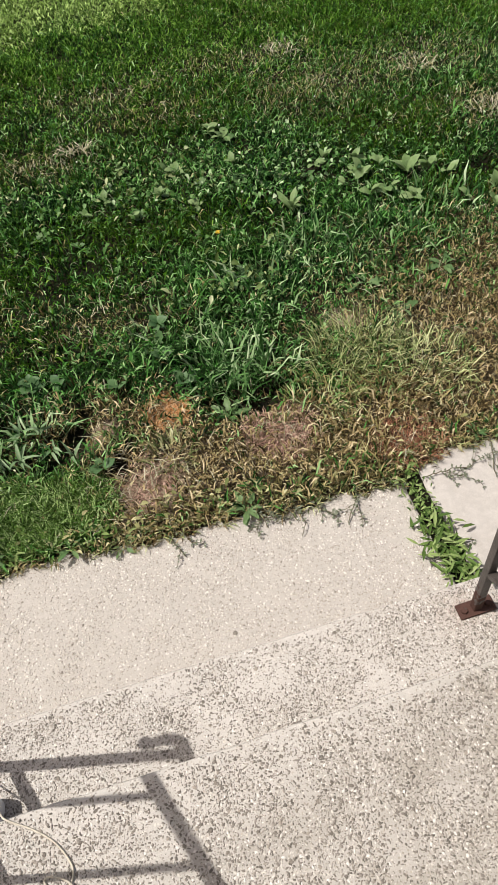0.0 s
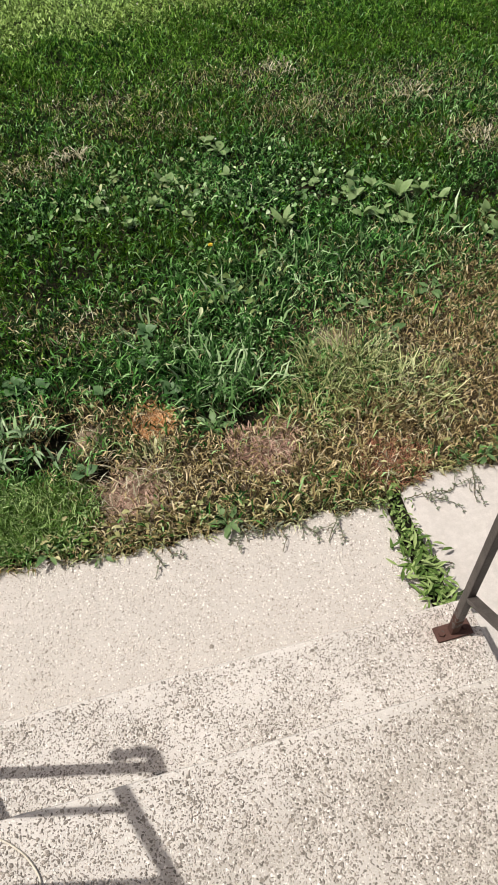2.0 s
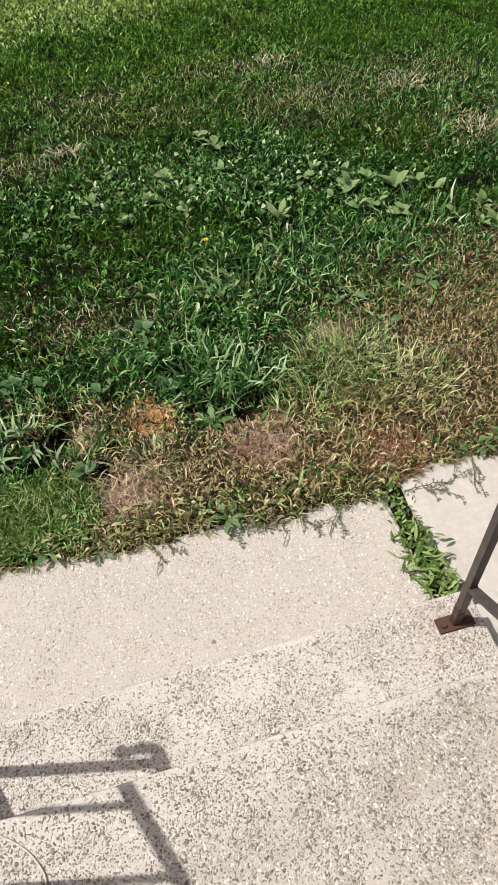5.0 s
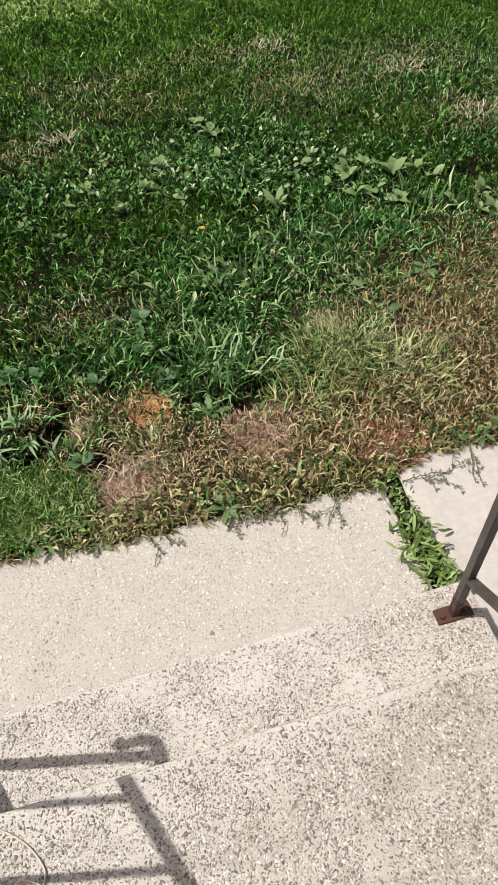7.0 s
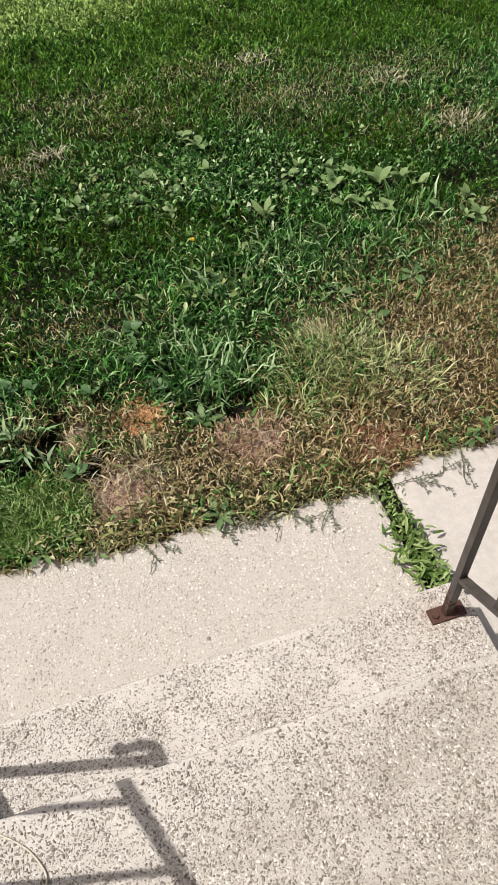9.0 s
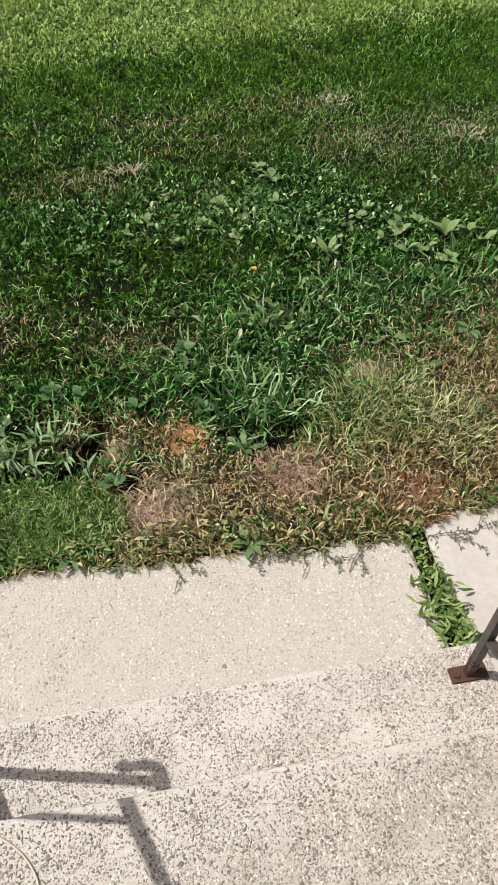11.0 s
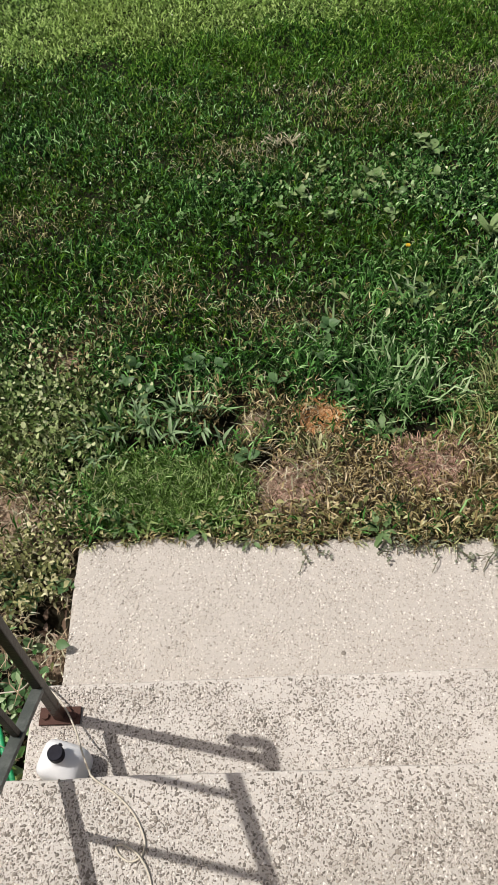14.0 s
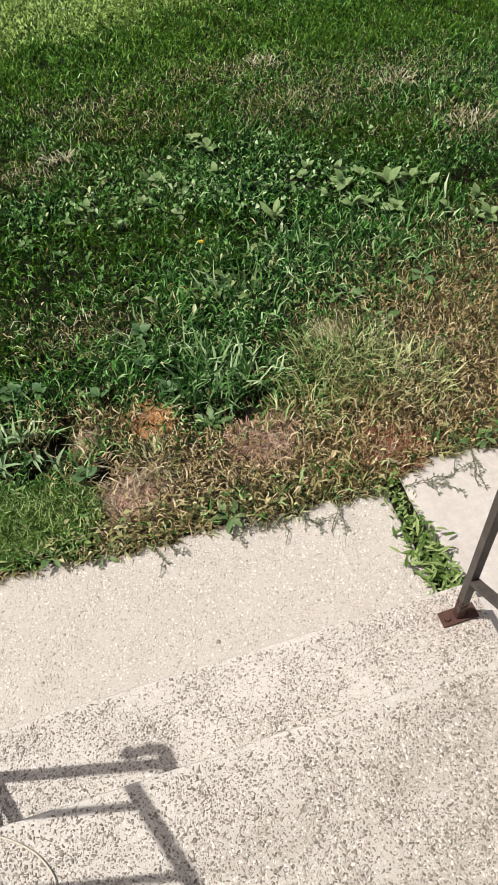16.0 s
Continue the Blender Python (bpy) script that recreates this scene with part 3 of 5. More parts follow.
pebbles("pebbles", SLAB[0], SLAB[1], 0.02, SLAB[3] - 0.01, 0.0, 0.0072, 0.85, slab, 0.0019, 0.0060, 4, M_PEBBLE_PALE, 0.42, 0.002, 0.0018)


def large_stones():
    """The larger stones of the aggregate, each one a piece of the steps."""
    rng = random.Random(77)
    shapes = []
    for n in range(5):
        bm = bmesh.new()
        bmesh.ops.create_icosphere(bm, subdivisions=1, radius=1.0)
        for v in bm.verts:
            v.co *= 1 + 0.3 * fuzz(*(v.co * 1.7 + Vector((9 * n, 0, 0))))
        me = bpy.data.meshes.new("stone")
        bm.to_mesh(me)
        bm.free()
        me.polygons.foreach_set("use_smooth", [True] * len(me.polygons))
        me.materials.append(M_STONE)
        shapes.append(me)
    for n in range(300):
        x = rng.uniform(SX0 + 0.03, SX1 - 0.03)
        y, z = rng.choice(((rng.uniform(-0.24, -0.02), RISE), (rng.uniform(-0.68, -0.28), 2 * RISE), (rng.uniform(-0.49, -0.28), 2 * RISE)))
        ob = new("stone", rng.choice(shapes))
        ob.parent = steps
        r = rng.uniform(0.0042, 0.0066)
        ob.matrix_basis = pose(x, y, z - 0.0003, 0, 0, rng.uniform(0, 360)) @ Matrix.Diagonal((r, r * rng.uniform(0.55, 0.9), rng.uniform(0.0012, 0.0024), 1))


large_stones()


def embedded_stone(x, y):
    bm = bmesh.new()
    bmesh.ops.create_icosphere(bm, subdivisions=2, radius=0.0065)
    for v in bm.verts:
        v.co *= 1 + 0.2 * fuzz(*(v.co * 300))
        v.co.z *= 0.25
    bm.transform(Matrix.Translation((x, y, 0.0006)))
    part("stone", bm, plain("dark_stone", (0.17, 0.15, 0.125), (0.24, 0.215, 0.18), 200, 0.8), slab, "dark grey stone set in the slab", smooth=True)


embedded_stone(0.683, 0.123)


def house():
    bm = bmesh.new()
    box(bm, 0.6, -1.92, 1.5, 9.0, 0.24, 3.2)
    for i in range(24):
        box(bm, 0.6, -1.795, 0.05 + 0.125 * i, 9.0, 0.02, 0.118, 0.004)
    tagged(part("house_wall", bm, M_SIDING), "plain pale siding of the house behind the landing", "wall", kind="structure")


house()


# ---- railings ----
def railing(x, iron, lower, label):
    """An iron stair rail: a post on a bolted plate, a sloping top and bottom rail, upright bars, a curled end."""
    post_y, top_y, slope = -0.076, -0.60, 0.70
    thing = tagged(empty("stair_railing", x, post_y, RISE), label, "railing", group="railings of the steps")
    inv = Matrix.Translation((-x, -post_y, -RISE))

    def add(name, bm, label="", parent=None, smooth=False):
        bm.transform(inv)
        return part(name, bm, iron, parent or thing, label, smooth)

    add("post", box(bmesh.new(), x, post_y, (RISE + 1.01) / 2 + 0.002, 0.0215, 0.0215, 1.01 - RISE, 0.0025))
    add("post", box(bmesh.new(), x, top_y, (2 * RISE + 1.35) / 2 + 0.002, 0.0215, 0.0215, 1.35 - 2 * RISE, 0.0025))
    plate = add("base_plate", box(bmesh.new(), x, post_y, RISE + 0.005, 0.094, 0.040, 0.007, 0.0015), "rusted square base plate")
    for s in (-1, 1):
        bm = bmesh.new()
        bmesh.ops.create_cone(bm, cap_ends=True, segments=6, radius1=0.009, radius2=0.008, depth=0.007, matrix=Matrix.Translation((x + s * 0.032, post_y - 0.002, RISE + 0.012)))
        bm.transform(inv)
        part("bolt", bm, iron, plate)
    add("base_plate", box(bmesh.new(), x, top_y, 2 * RISE + 0.005, 0.094, 0.040, 0.007, 0.0015))
    flat = [(-0.0115, -0.007), (0.0115, -0.007), (0.0115, 0.005), (0.009, 0.007), (-0.009, 0.007), (-0.0115, 0.005)]
    low = lambda y: 0.372 + slope * (post_y - y)
    high = lambda y: 1.015 + 0.66 * (post_y - y)
    add("bottom_rail", sweep(bmesh.new(), [(x, post_y - 0.0125, low(post_y - 0.0125)), (x, top_y, low(top_y))], flat), "weathered grey bottom rail").data.materials[0] = lower
    cap = [(-0.0115, -0.010), (0.0115, -0.010), (0.013, 0.002), (0.009, 0.010), (0.0, 0.0125), (-0.009, 0.010), (-0.013, 0.002)]
    rail = [(x, top_y, high(top_y)), (x, -0.4, high(-0.4)), (x, -0.2, high(-0.2)), (x, post_y - 0.005, high(post_y - 0.005))]
    add("top_rail", sweep(bmesh.new(), smooth_path(rail, 5), cap))
    thick = [(-0.0125, -0.0105), (0.0125, -0.0105), (0.014, 0.0), (0.0095, 0.009), (0.0, 0.0115), (-0.0095, 0.009), (-0.014, 0.0)]
    curl = [(x, post_y - 0.03, high(post_y - 0.03) + 0.001), (x, post_y - 0.006, 1.031), (x, post_y + 0.016, 1.028), (x, post_y + 0.032, 1.008), (x, post_y + 0.036, 0.975), (x, post_y + 0.032, 0.940), (x, post_y + 0.027, 0.912), (x, post_y + 0.028, 0.893), (x, post_y + 0.036, 0.879)]
    add("scroll", sweep(bmesh.new(), smooth_path(curl, 5), thick), "curled end of the handrail")
    y = -0.205
    while y > top_y + 0.05:
        add("bar", box(bmesh.new(), x, y, (low(y) + high(y)) / 2, 0.0135, 0.0135, high(y) - low(y) - 0.004, 0.0015))
        y -= 0.129
    return thing


railing(0.0, M_IRON_DARK, M_IRON_WORN_SHEEN, "dark brown iron stair railing, rusty at its base plate")
leaning = railing(1.25, M_IRON_GREY, M_IRON_GREY, "greyish brown iron stair railing with a rusted base plate")
leaning.matrix_world = leaning.matrix_world @ pose(0, 0, 0, 0, -2.6, 0)


# ---- bottle, cord, hose, bricks ----
def bottle(x, y, z, rz):
    thing = tagged(empty("plastic_bottle", x, y, z, rz), "white plastic bottle with a black cap standing on the step", "bottle")
    levels = [(0.0, 0.94), (0.004, 0.985), (0.012, 1.0), (0.045, 0.985), (0.060, 0.955), (0.069, 0.90), (0.077, 0.80), (0.084, 0.66), (0.091, 0.48), (0.097, 0.31), (0.100, 0.27), (0.108, 0.27)]
    hx, hy, k = 0.052, 0.042, 36
    bm = bmesh.new()
    rings = []
    for zz, s in levels:
        row = []
        for i in range(k):
            a = 2 * math.pi * (i + 0.5) / k
            sq = 0.42 if zz < 0.06 else 0.42 + 0.58 * min(1.0, (zz - 0.06) / 0.034)
            cx, cy = math.cos(a), math.sin(a)
            px = math.copysign(abs(cx) ** sq, cx)
            py = math.copysign(abs(cy) ** sq, cy)
            rx, ry = (hx * s, hy * s) if zz < 0.088 else (0.0145, 0.0145) if zz > 0.0985 else (hx * s, hy * s * 1.1)
            row.append(bm.verts.new((px * rx, py * ry, zz)))
        rings.append(row)
    for a, b in zip(rings, rings[1:]):
        for i in range(k):
            bm.faces.new((a[i], a[(i + 1) % k], b[(i + 1) % k], b[i]))
    bm.faces.new(rings[0][::-1])
    bm.faces.new(rings[-1])
    bmesh.ops.recalc_face_normals(bm, faces=bm.faces)
    part("body", bm, M_BOTTLE, thing, smooth=True)
    bm = bmesh.new()
    k = 40
    prof = [(0.0165, 0.101), (0.0175, 0.105), (0.0175, 0.121), (0.0155, 0.124), (0.0, 0.1245)]
    rows = []
    for r, zz in prof[:-1]:
        rows.append([bm.verts.new(((r - (0.0008 if i % 2 and 0.103 < zz < 0.122 else 0)) * math.cos(2 * math.pi * i / k), (r - (0.0008 if i % 2 and 0.103 < zz < 0.122 else 0)) * math.sin(2 * math.pi * i / k), zz)) for i in range(k)])
    for a, b in zip(rows, rows[1:]):
        for i in range(k):
            bm.faces.new((a[i], a[(i + 1) % k], b[(i + 1) % k], b[i]))
    bm.faces.new(rows[-1])
    bm.faces.new(rows[0][::-1])
    box(bm, 0.002, 0.0185, 0.114, 0.006, 0.006, 0.012, 0.001)
    part("cap", bm, M_CAP, thing, "ribbed black screw cap")


bottle(0.031, -0.192, RISE + 0.001, -17)


def cord():
    pts = [(-0.75, -0.02, -0.02), (-0.5, -0.02, 0.03), (-0.31, 0.0, 0.045), (-0.215, 0.03, 0.05), (-0.147, 0.035, 0.06), (-0.08, 0.02, 0.17), (-0.042, -0.007, 0.200), (0.0085, -0.057, 0.215), (0.048, -0.120, 0.225), (0.085, -0.19, 0.29), (0.115, -0.24, 0.345), (0.131, -0.262, 0.366), (0.178, -0.294, 0.364), (0.215, -0.330, 0.364), (0.238, -0.375, 0.364), (0.232, -0.402, 0.364), (0.212, -0.410, 0.364), (0.192, -0.398, 0.364), (0.186, -0.385, 0.366), (0.200, -0.383, 0.370), (0.228, -0.400, 0.371), (0.25, -0.435, 0.364), (0.262, -0.49, 0.364)]
    bm = sweep(bmesh.new(), smooth_path(pts, 6), ring(0.0020, 8), Vector((0, 0, 1.0)))
    tagged(part("cord", bm, M_CORD, smooth=True), "thin cream cord lying looped over the steps", "cord")


cord()


def hose():
    pts = [(-0.415, 0.146, 0.03), (-0.343, 0.13, 0.04), (-0.291, 0.132, 0.04), (-0.26, 0.112, 0.02), (-0.25, 0.05, 0.02), (-0.25, 0.005, 0.03), (-0.225, -0.025, 0.04), (-0.219, -0.066, 0.04), (-0.231, -0.106, 0.03), (-0.249, -0.144, 0.03), (-0.3, -0.173, 0.02), (-0.348, -0.124, 0.02), (-0.324, -0.06, 0.03), (-0.283, -0.049, 0.03), (-0.24, -0.06, 0.03), (-0.184, -0.124, 0.04), (-0.154, -0.171, 0.03), (-0.155, -0.221, 0.02), (-0.191, -0.238, 0.02), (-0.227, -0.207, 0.03), (-0.205, -0.13, 0.05), (-0.19, -0.055, 0.05), (-0.166, -0.109, 0.05), (-0.135, -0.177, 0.04), (-0.144, -0.208, 0.03), (-0.169, -0.271, 0.01), (-0.249, -0.292, 0.0), (-0.331, -0.225, 0.0), (-0.421, -0.069, 0.0), (-0.412, 0.034, 0.01), (-0.353, 0.053, 0.02), (-0.279, 0.027, 0.03), (-0.218, -0.047, 0.05), (-0.216, -0.096, 0.05), (-0.244, -0.121, 0.05), (-0.305, -0.104, 0.04)]
    bm = sweep(bmesh.new(), smooth_path(pts, 7), ring(0.0068, 10), Vector((0, 0, 1.0)))
    tagged(part("garden_hose", bm, M_HOSE, smooth=True), "bright green garden hose tangled in the planting bed", "hose")


hose()


def bricks():
    thing = tagged(empty("brick_edging", -0.30, 0.205, 0.0), "row of worn red bricks edging the bed", "edging")
    u, v = Vector((-0.56, 0.83, 0)).normalized(), Vector((-0.83, -0.56, 0)).normalized()
    m = Matrix((( u.x, v.x, 0, 0), (u.y, v.y, 0, 0), (0, 0, 1, 0), (0, 0, 0, 1)))
    bm = box(bmesh.new(), 0.029, 0.10, -0.02, 0.058, 0.20, 0.10, 0.004)
    bmesh.ops.subdivide_edges(bm, edges=[e for e in bm.edges if e.calc_length() > 0.04], cuts=3, use_grid_fill=True)
    for w in bm.verts:
        w.co += Vector((fuzz(*(w.co * 60)), fuzz(*(w.co * 60 + Vector((9, 0, 0)))), fuzz(*(w.co * 50 + Vector((0, 7, 0)))))) * 0.0022
    first = part("brick", bm, M_BRICK, thing)
    rng = random.Random(3)
    first.matrix_basis = m
    for i in range(1, 9):
        ob = new("brick", first.data)
        ob.parent = thing
        ob.matrix_basis = Matrix.Translation(u * 0.064 * i + Vector((0, 0, rng.uniform(-0.004, 0.004)))) @ m @ pose(0, 0, 0, rng.uniform(-1.5, 1.5), rng.uniform(-1.5, 1.5), rng.uniform(-1.5, 1.5))


bricks()


# ---- grass ----
def blades(name, x, y, length, width, lean, heading, material, label, rng, base=None, droop=1.0):
    """Blades that rise, lean and droop towards their heading; each is a tapered strip of five points."""
    n = len(x)
    z = (ground_height(x, y) if base is None else base) - 0.004
    hx, hy = np.cos(heading), np.sin(heading)
    turned = heading + rng.normal(0, 0.55, n)
    kx, ky = np.cos(turned), np.sin(turned)
    twist = heading + np.pi / 2 + rng.uniform(-0.7, 0.7, n)
    sx, sy = np.cos(twist) * width / 2, np.sin(twist) * width / 2
    verts = np.zeros((n, 5, 3))
    t1, t2 = lean * 0.6, np.clip(lean * (1 + 0.5 * droop), 0, 2.0)
    l1 = length * 0.5
    mx, my, mz = x + hx * np.sin(t1) * l1, y + hy * np.sin(t1) * l1, z + np.cos(t1) * l1
    ex, ey, ez = mx + kx * np.sin(t2) * l1, my + ky * np.sin(t2) * l1, mz + np.cos(t2) * l1
    floor = z + 0.006
    ez = np.maximum(ez, floor)
    for i, (px, py, pz, s) in enumerate(((x, y, z, -0.8), (x, y, z, 0.8), (mx, my, mz, 1.0), (mx, my, mz, -1.0))):
        verts[:, i] = np.stack([px + sx * s, py + sy * s, pz], 1)
    verts[:, 4] = np.stack([ex, ey, ez], 1)
    ob = mesh_from(name, verts, [(0, 1, 2, 3), (3, 2, 4)], material)
    return tagged(ob, label, "grass", kind="stuff")


def on_lawn(x, y):
    """Not on concrete, bricks or under the house."""
    edge = lip(x) + 0.012
    hard = (x > SLAB[0] + 0.0) & (y < edge)
    return ~hard & (y > -1.7)


def scatter(rng, count, x0, x1, y0, y1):
    return rng.uniform(x0, x1, count), rng.uniform(y0, y1, count)


def mown_line(x):
    return 3.64 + 0.21 * x


def lawn():
    rng = np.random.default_rng(7)
    x, y = scatter(rng, 980000, -3.3, 4.9, 0.42, 5.4)
    loose = rng.uniform(0, 1, len(x))
    keep = on_lawn(x, y) & (seen_area(x, y) | (seen_area(x, y, 0.3) & (loose < 0.65)) | (seen_area(x, y, 0.7) & (loose < 0.3)))
    x, y = x[keep], y[keep]
    keep = bumps(x, y, HOLES) < rng.uniform(0.35, 0.8, len(x))
    x, y = x[keep], y[keep]
    bare, dry = bumps(x, y, BARE), bumps(x, y, DRY, 0.8)
    bed = (x < -0.05) & (y < 0.52)
    r = rng.uniform(0, 1, len(x))
    fine = bumps(x, y, [(0.2, 0.66, 0.24, 0.14)]) > 0.45
    mown = y > mown_line(x) + 0.05 * waves(x, y, 6.0, 3.0) + rng.normal(0, 0.09, len(x))
    tall = np.clip(0.75 + 0.3 * waves(x, y, 5.0, 6.0) + 0.28 * waves(x, y, 16.0, 2.0), 0.3, 1.4)
    thick = 0.70 + 0.22 * waves(x, y, 11.0, 5.0) + 0.22 * waves(x, y, 29.0, 9.0)
    isdry = rng.uniform(0, 1, len(x)) < (0.03 + 0.34 * dry + 0.08 * np.clip(waves(x, y, 3.1, 8.0), 0, 1))
    isbrown = rng.uniform(0, 1, len(x)) < np.where(y > 0.85, 0.42, 0.66) * bumps(x, y, BROWN, 0.8) + 0.14 * dry * (y < 1.8)
    grow = (r < thick * (1 - 1.25 * bare) * (1 - 0.35 * dry)) & ~bed & ~isbrown

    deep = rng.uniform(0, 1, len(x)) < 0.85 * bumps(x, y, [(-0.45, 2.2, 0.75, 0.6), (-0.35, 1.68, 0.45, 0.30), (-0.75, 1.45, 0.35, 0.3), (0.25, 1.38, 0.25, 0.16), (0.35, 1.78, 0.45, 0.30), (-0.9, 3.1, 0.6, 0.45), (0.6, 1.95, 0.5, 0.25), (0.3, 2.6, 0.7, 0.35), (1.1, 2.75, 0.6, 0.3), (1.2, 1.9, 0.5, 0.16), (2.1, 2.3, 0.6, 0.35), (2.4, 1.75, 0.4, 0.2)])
    weedy = bumps(x, y, [(-0.33, 1.02, 0.26, 0.24), (0.17, 0.95, 0.20, 0.13), (1.2, 1.54, 0.10, 0.06), (2.1, 1.93, 0.16, 0.09)])
    grow &= rng.uniform(0, 1, len(x)) > 0.7 * weedy  # weeds crowd the grass out
    olive = rng.uniform(0, 1, len(x)) < 0.68 * np.clip((0.98 - y) / 0.22, 0, 1) * np.clip((x - 0.38) / 0.1, 0, 1) + 0.45 * bumps(x, y, [(1.75, 1.15, 0.45, 0.28), (2.3, 1.25, 0.5, 0.3)])

    def put(name, sel, l0, l1, w0, w1, lean0, lean1, material, label, scale=None, over=0.35):
        k = int(sel.sum())
        s = tall[sel] if scale is None else scale
        lift = np.where(rng.uniform(0, 1, k) < over, rng.uniform(0.012, 0.038, k) * s, 0.0)  # blades lying over the others
        lean = np.where(lift > 0, rng.uniform(0.9, 1.6, k), rng.uniform(lean0, lean1, k))
        blades(name, x[sel], y[sel], rng.uniform(l0, l1, k) * s, rng.uniform(w0, w1, k), lean, rng.uniform(0, 2 * np.pi, k), material, label, rng, base=ground_height(x[sel], y[sel]) + lift)

    bright = rng.uniform(0, 1, len(x)) < 0.9 * np.clip((y - 2.6) / 0.7, 0, 1) * np.clip((x + 0.9) / 0.8, 0.25, 1)
    bright &= ~(deep & (x < 0.1))
    put("bright_lawn_grass", grow & bright & ~isdry & ~mown, 0.03, 0.075, 0.0034, 0.0072, 0.3, 1.4, M_SUNNY, "brighter green grass farther out on the lawn")
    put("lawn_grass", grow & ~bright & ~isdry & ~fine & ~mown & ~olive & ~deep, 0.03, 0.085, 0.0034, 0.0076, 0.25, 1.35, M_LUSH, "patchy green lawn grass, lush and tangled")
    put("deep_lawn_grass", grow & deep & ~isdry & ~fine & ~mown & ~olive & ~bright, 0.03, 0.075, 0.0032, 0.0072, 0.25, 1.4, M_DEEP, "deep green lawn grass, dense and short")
    put("olive_lawn_grass", grow & olive & ~isdry & ~fine & ~mown, 0.025, 0.07, 0.0030, 0.0060, 0.3, 1.5, M_OLIVE, "olive half-dry lawn grass near the slab")
    put("dry_lawn_grass", (r < (0.9 * thick) * (1 - 0.85 * bare)) & isdry & ~isbrown & ~bed & ~mown & ~fine, 0.025, 0.075, 0.0024, 0.0052, 0.4, 1.5, M_DRY, "withered brown grass mixed into the lawn")
    put("brown_lawn_grass", (r < 0.85 * thick * (1 - 0.9 * bare)) & isbrown & ~bed & ~mown & ~fine, 0.025, 0.07, 0.0032, 0.0068, 0.4, 1.5, M_BROWN, "brown half-dead grass in patches of the lawn")
    put("mown_grass", mown & (r < 0.55 + 0.3 * waves(x, y, 21.0, 4.0)), 0.02, 0.055, 0.005, 0.010, 0.5, 1.5, M_MOWN, "short sunlit yellowish mown lawn", 1.0, 0.3)
    bx, by = scatter(rng, 90000, -0.6, 3.0, 0.47, 1.7)
    ok = on_lawn(bx, by) & (bumps(bx, by, HOLES) < 0.5) & (rng.uniform(0, 1, len(bx)) < 0.6 * bumps(bx, by, BROWN, 1.0) * np.clip(1 - 1.3 * bumps(bx, by, BARE), 0, 1))
    bx, by = bx[ok], by[ok]
    k = len(bx)
    blades("matted_brown_grass", bx, by, rng.uniform(0.02, 0.06, k), rng.uniform(0.0020, 0.0046, k), rng.uniform(0.6, 1.6, k), rng.uniform(0, 6.28, k), M_BROWN, "matted brown grass near the slab", rng, base=ground_height(bx, by) + rng.uniform(0.0, 0.012, k))
    fx, fy = rng.normal(0.2, 0.15, 8200), rng.normal(0.66, 0.085, 8200)
    ok = on_lawn(fx, fy) & (bumps(fx, fy, [(0.2, 0.66, 0.25, 0.16)]) > 0.3)
    fx, fy = fx[ok], fy[ok]
    k = len(fx)
    blades("fine_lawn_grass", fx, fy, rng.uniform(0.03, 0.075, k), rng.uniform(0.0026, 0.0052, k), rng.uniform(0.3, 1.4, k), rng.uniform(0, 6.28, k), M_FINE, "dense fine green grass at the slab's edge", rng)
    # the lawn round about, thinner
    x, y = scatter(rng, 170000, -6.0, 8.0, -1.6, 9.0)
    keep = on_lawn(x, y) & ~seen_area(x, y) & ~((x > -1.1) & (x < 0) & (y < 0.6))
    x, y = x[keep], y[keep]
    k = len(x)
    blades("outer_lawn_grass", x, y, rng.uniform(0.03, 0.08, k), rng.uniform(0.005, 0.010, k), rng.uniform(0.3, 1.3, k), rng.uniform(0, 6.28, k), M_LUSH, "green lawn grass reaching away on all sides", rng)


lawn()


def tuft(name, cx, cy, spread, count, l0, l1, w0, w1, lean0, lean1, material, label, seed, outward=0.8, sx=1.0, lift=0.0):
    """A clump whose blades mostly lean away from its middle."""
    rng = np.random.default_rng(seed)
    a, r = rng.uniform(0, 2 * np.pi, count), spread * np.sqrt(rng.uniform(0, 1, count))
    x, y = cx + sx * r * np.cos(a), cy + r * np.sin(a)
    head = np.where(rng.uniform(0, 1, count) < outward, a + rng.normal(0, 0.5, count), rng.uniform(0, 6.28, count))
    ob = blades(name, x, y, rng.uniform(l0, l1, count), rng.uniform(w0, w1, count), rng.uniform(lean0, lean1, count), head, material, label, rng, base=ground_height(x, y) + lift)
    ob["kind"] = "stuff"
    return ob


for n, (cx, cy, s, c) in enumerate([(0.99, 1.03, 0.13, 150), (0.88, 1.09, 0.10, 80), (0.90, 0.95, 0.08, 70), (1.10, 1.02, 0.07, 50), (0.95, 1.16, 0.12, 80), (1.15, 1.40, 0.16, 110), (1.28, 1.52, 0.14, 80), (0.80, 1.32, 0.14, 80), (1.75, 1.52, 0.2, 110), (2.05, 1.62, 0.22, 120), (1.45, 1.58, 0.16, 90), (0.02, 0.90, 0.12, 80), (0.25, 0.98, 0.10, 60)]):
    tuft("broad_grass_clump", cx, cy, s, c, 0.06, 0.14, 0.005, 0.011, 0.3, 1.25, M_BROAD, "clump of broad dark green grass blades", 40 + n)
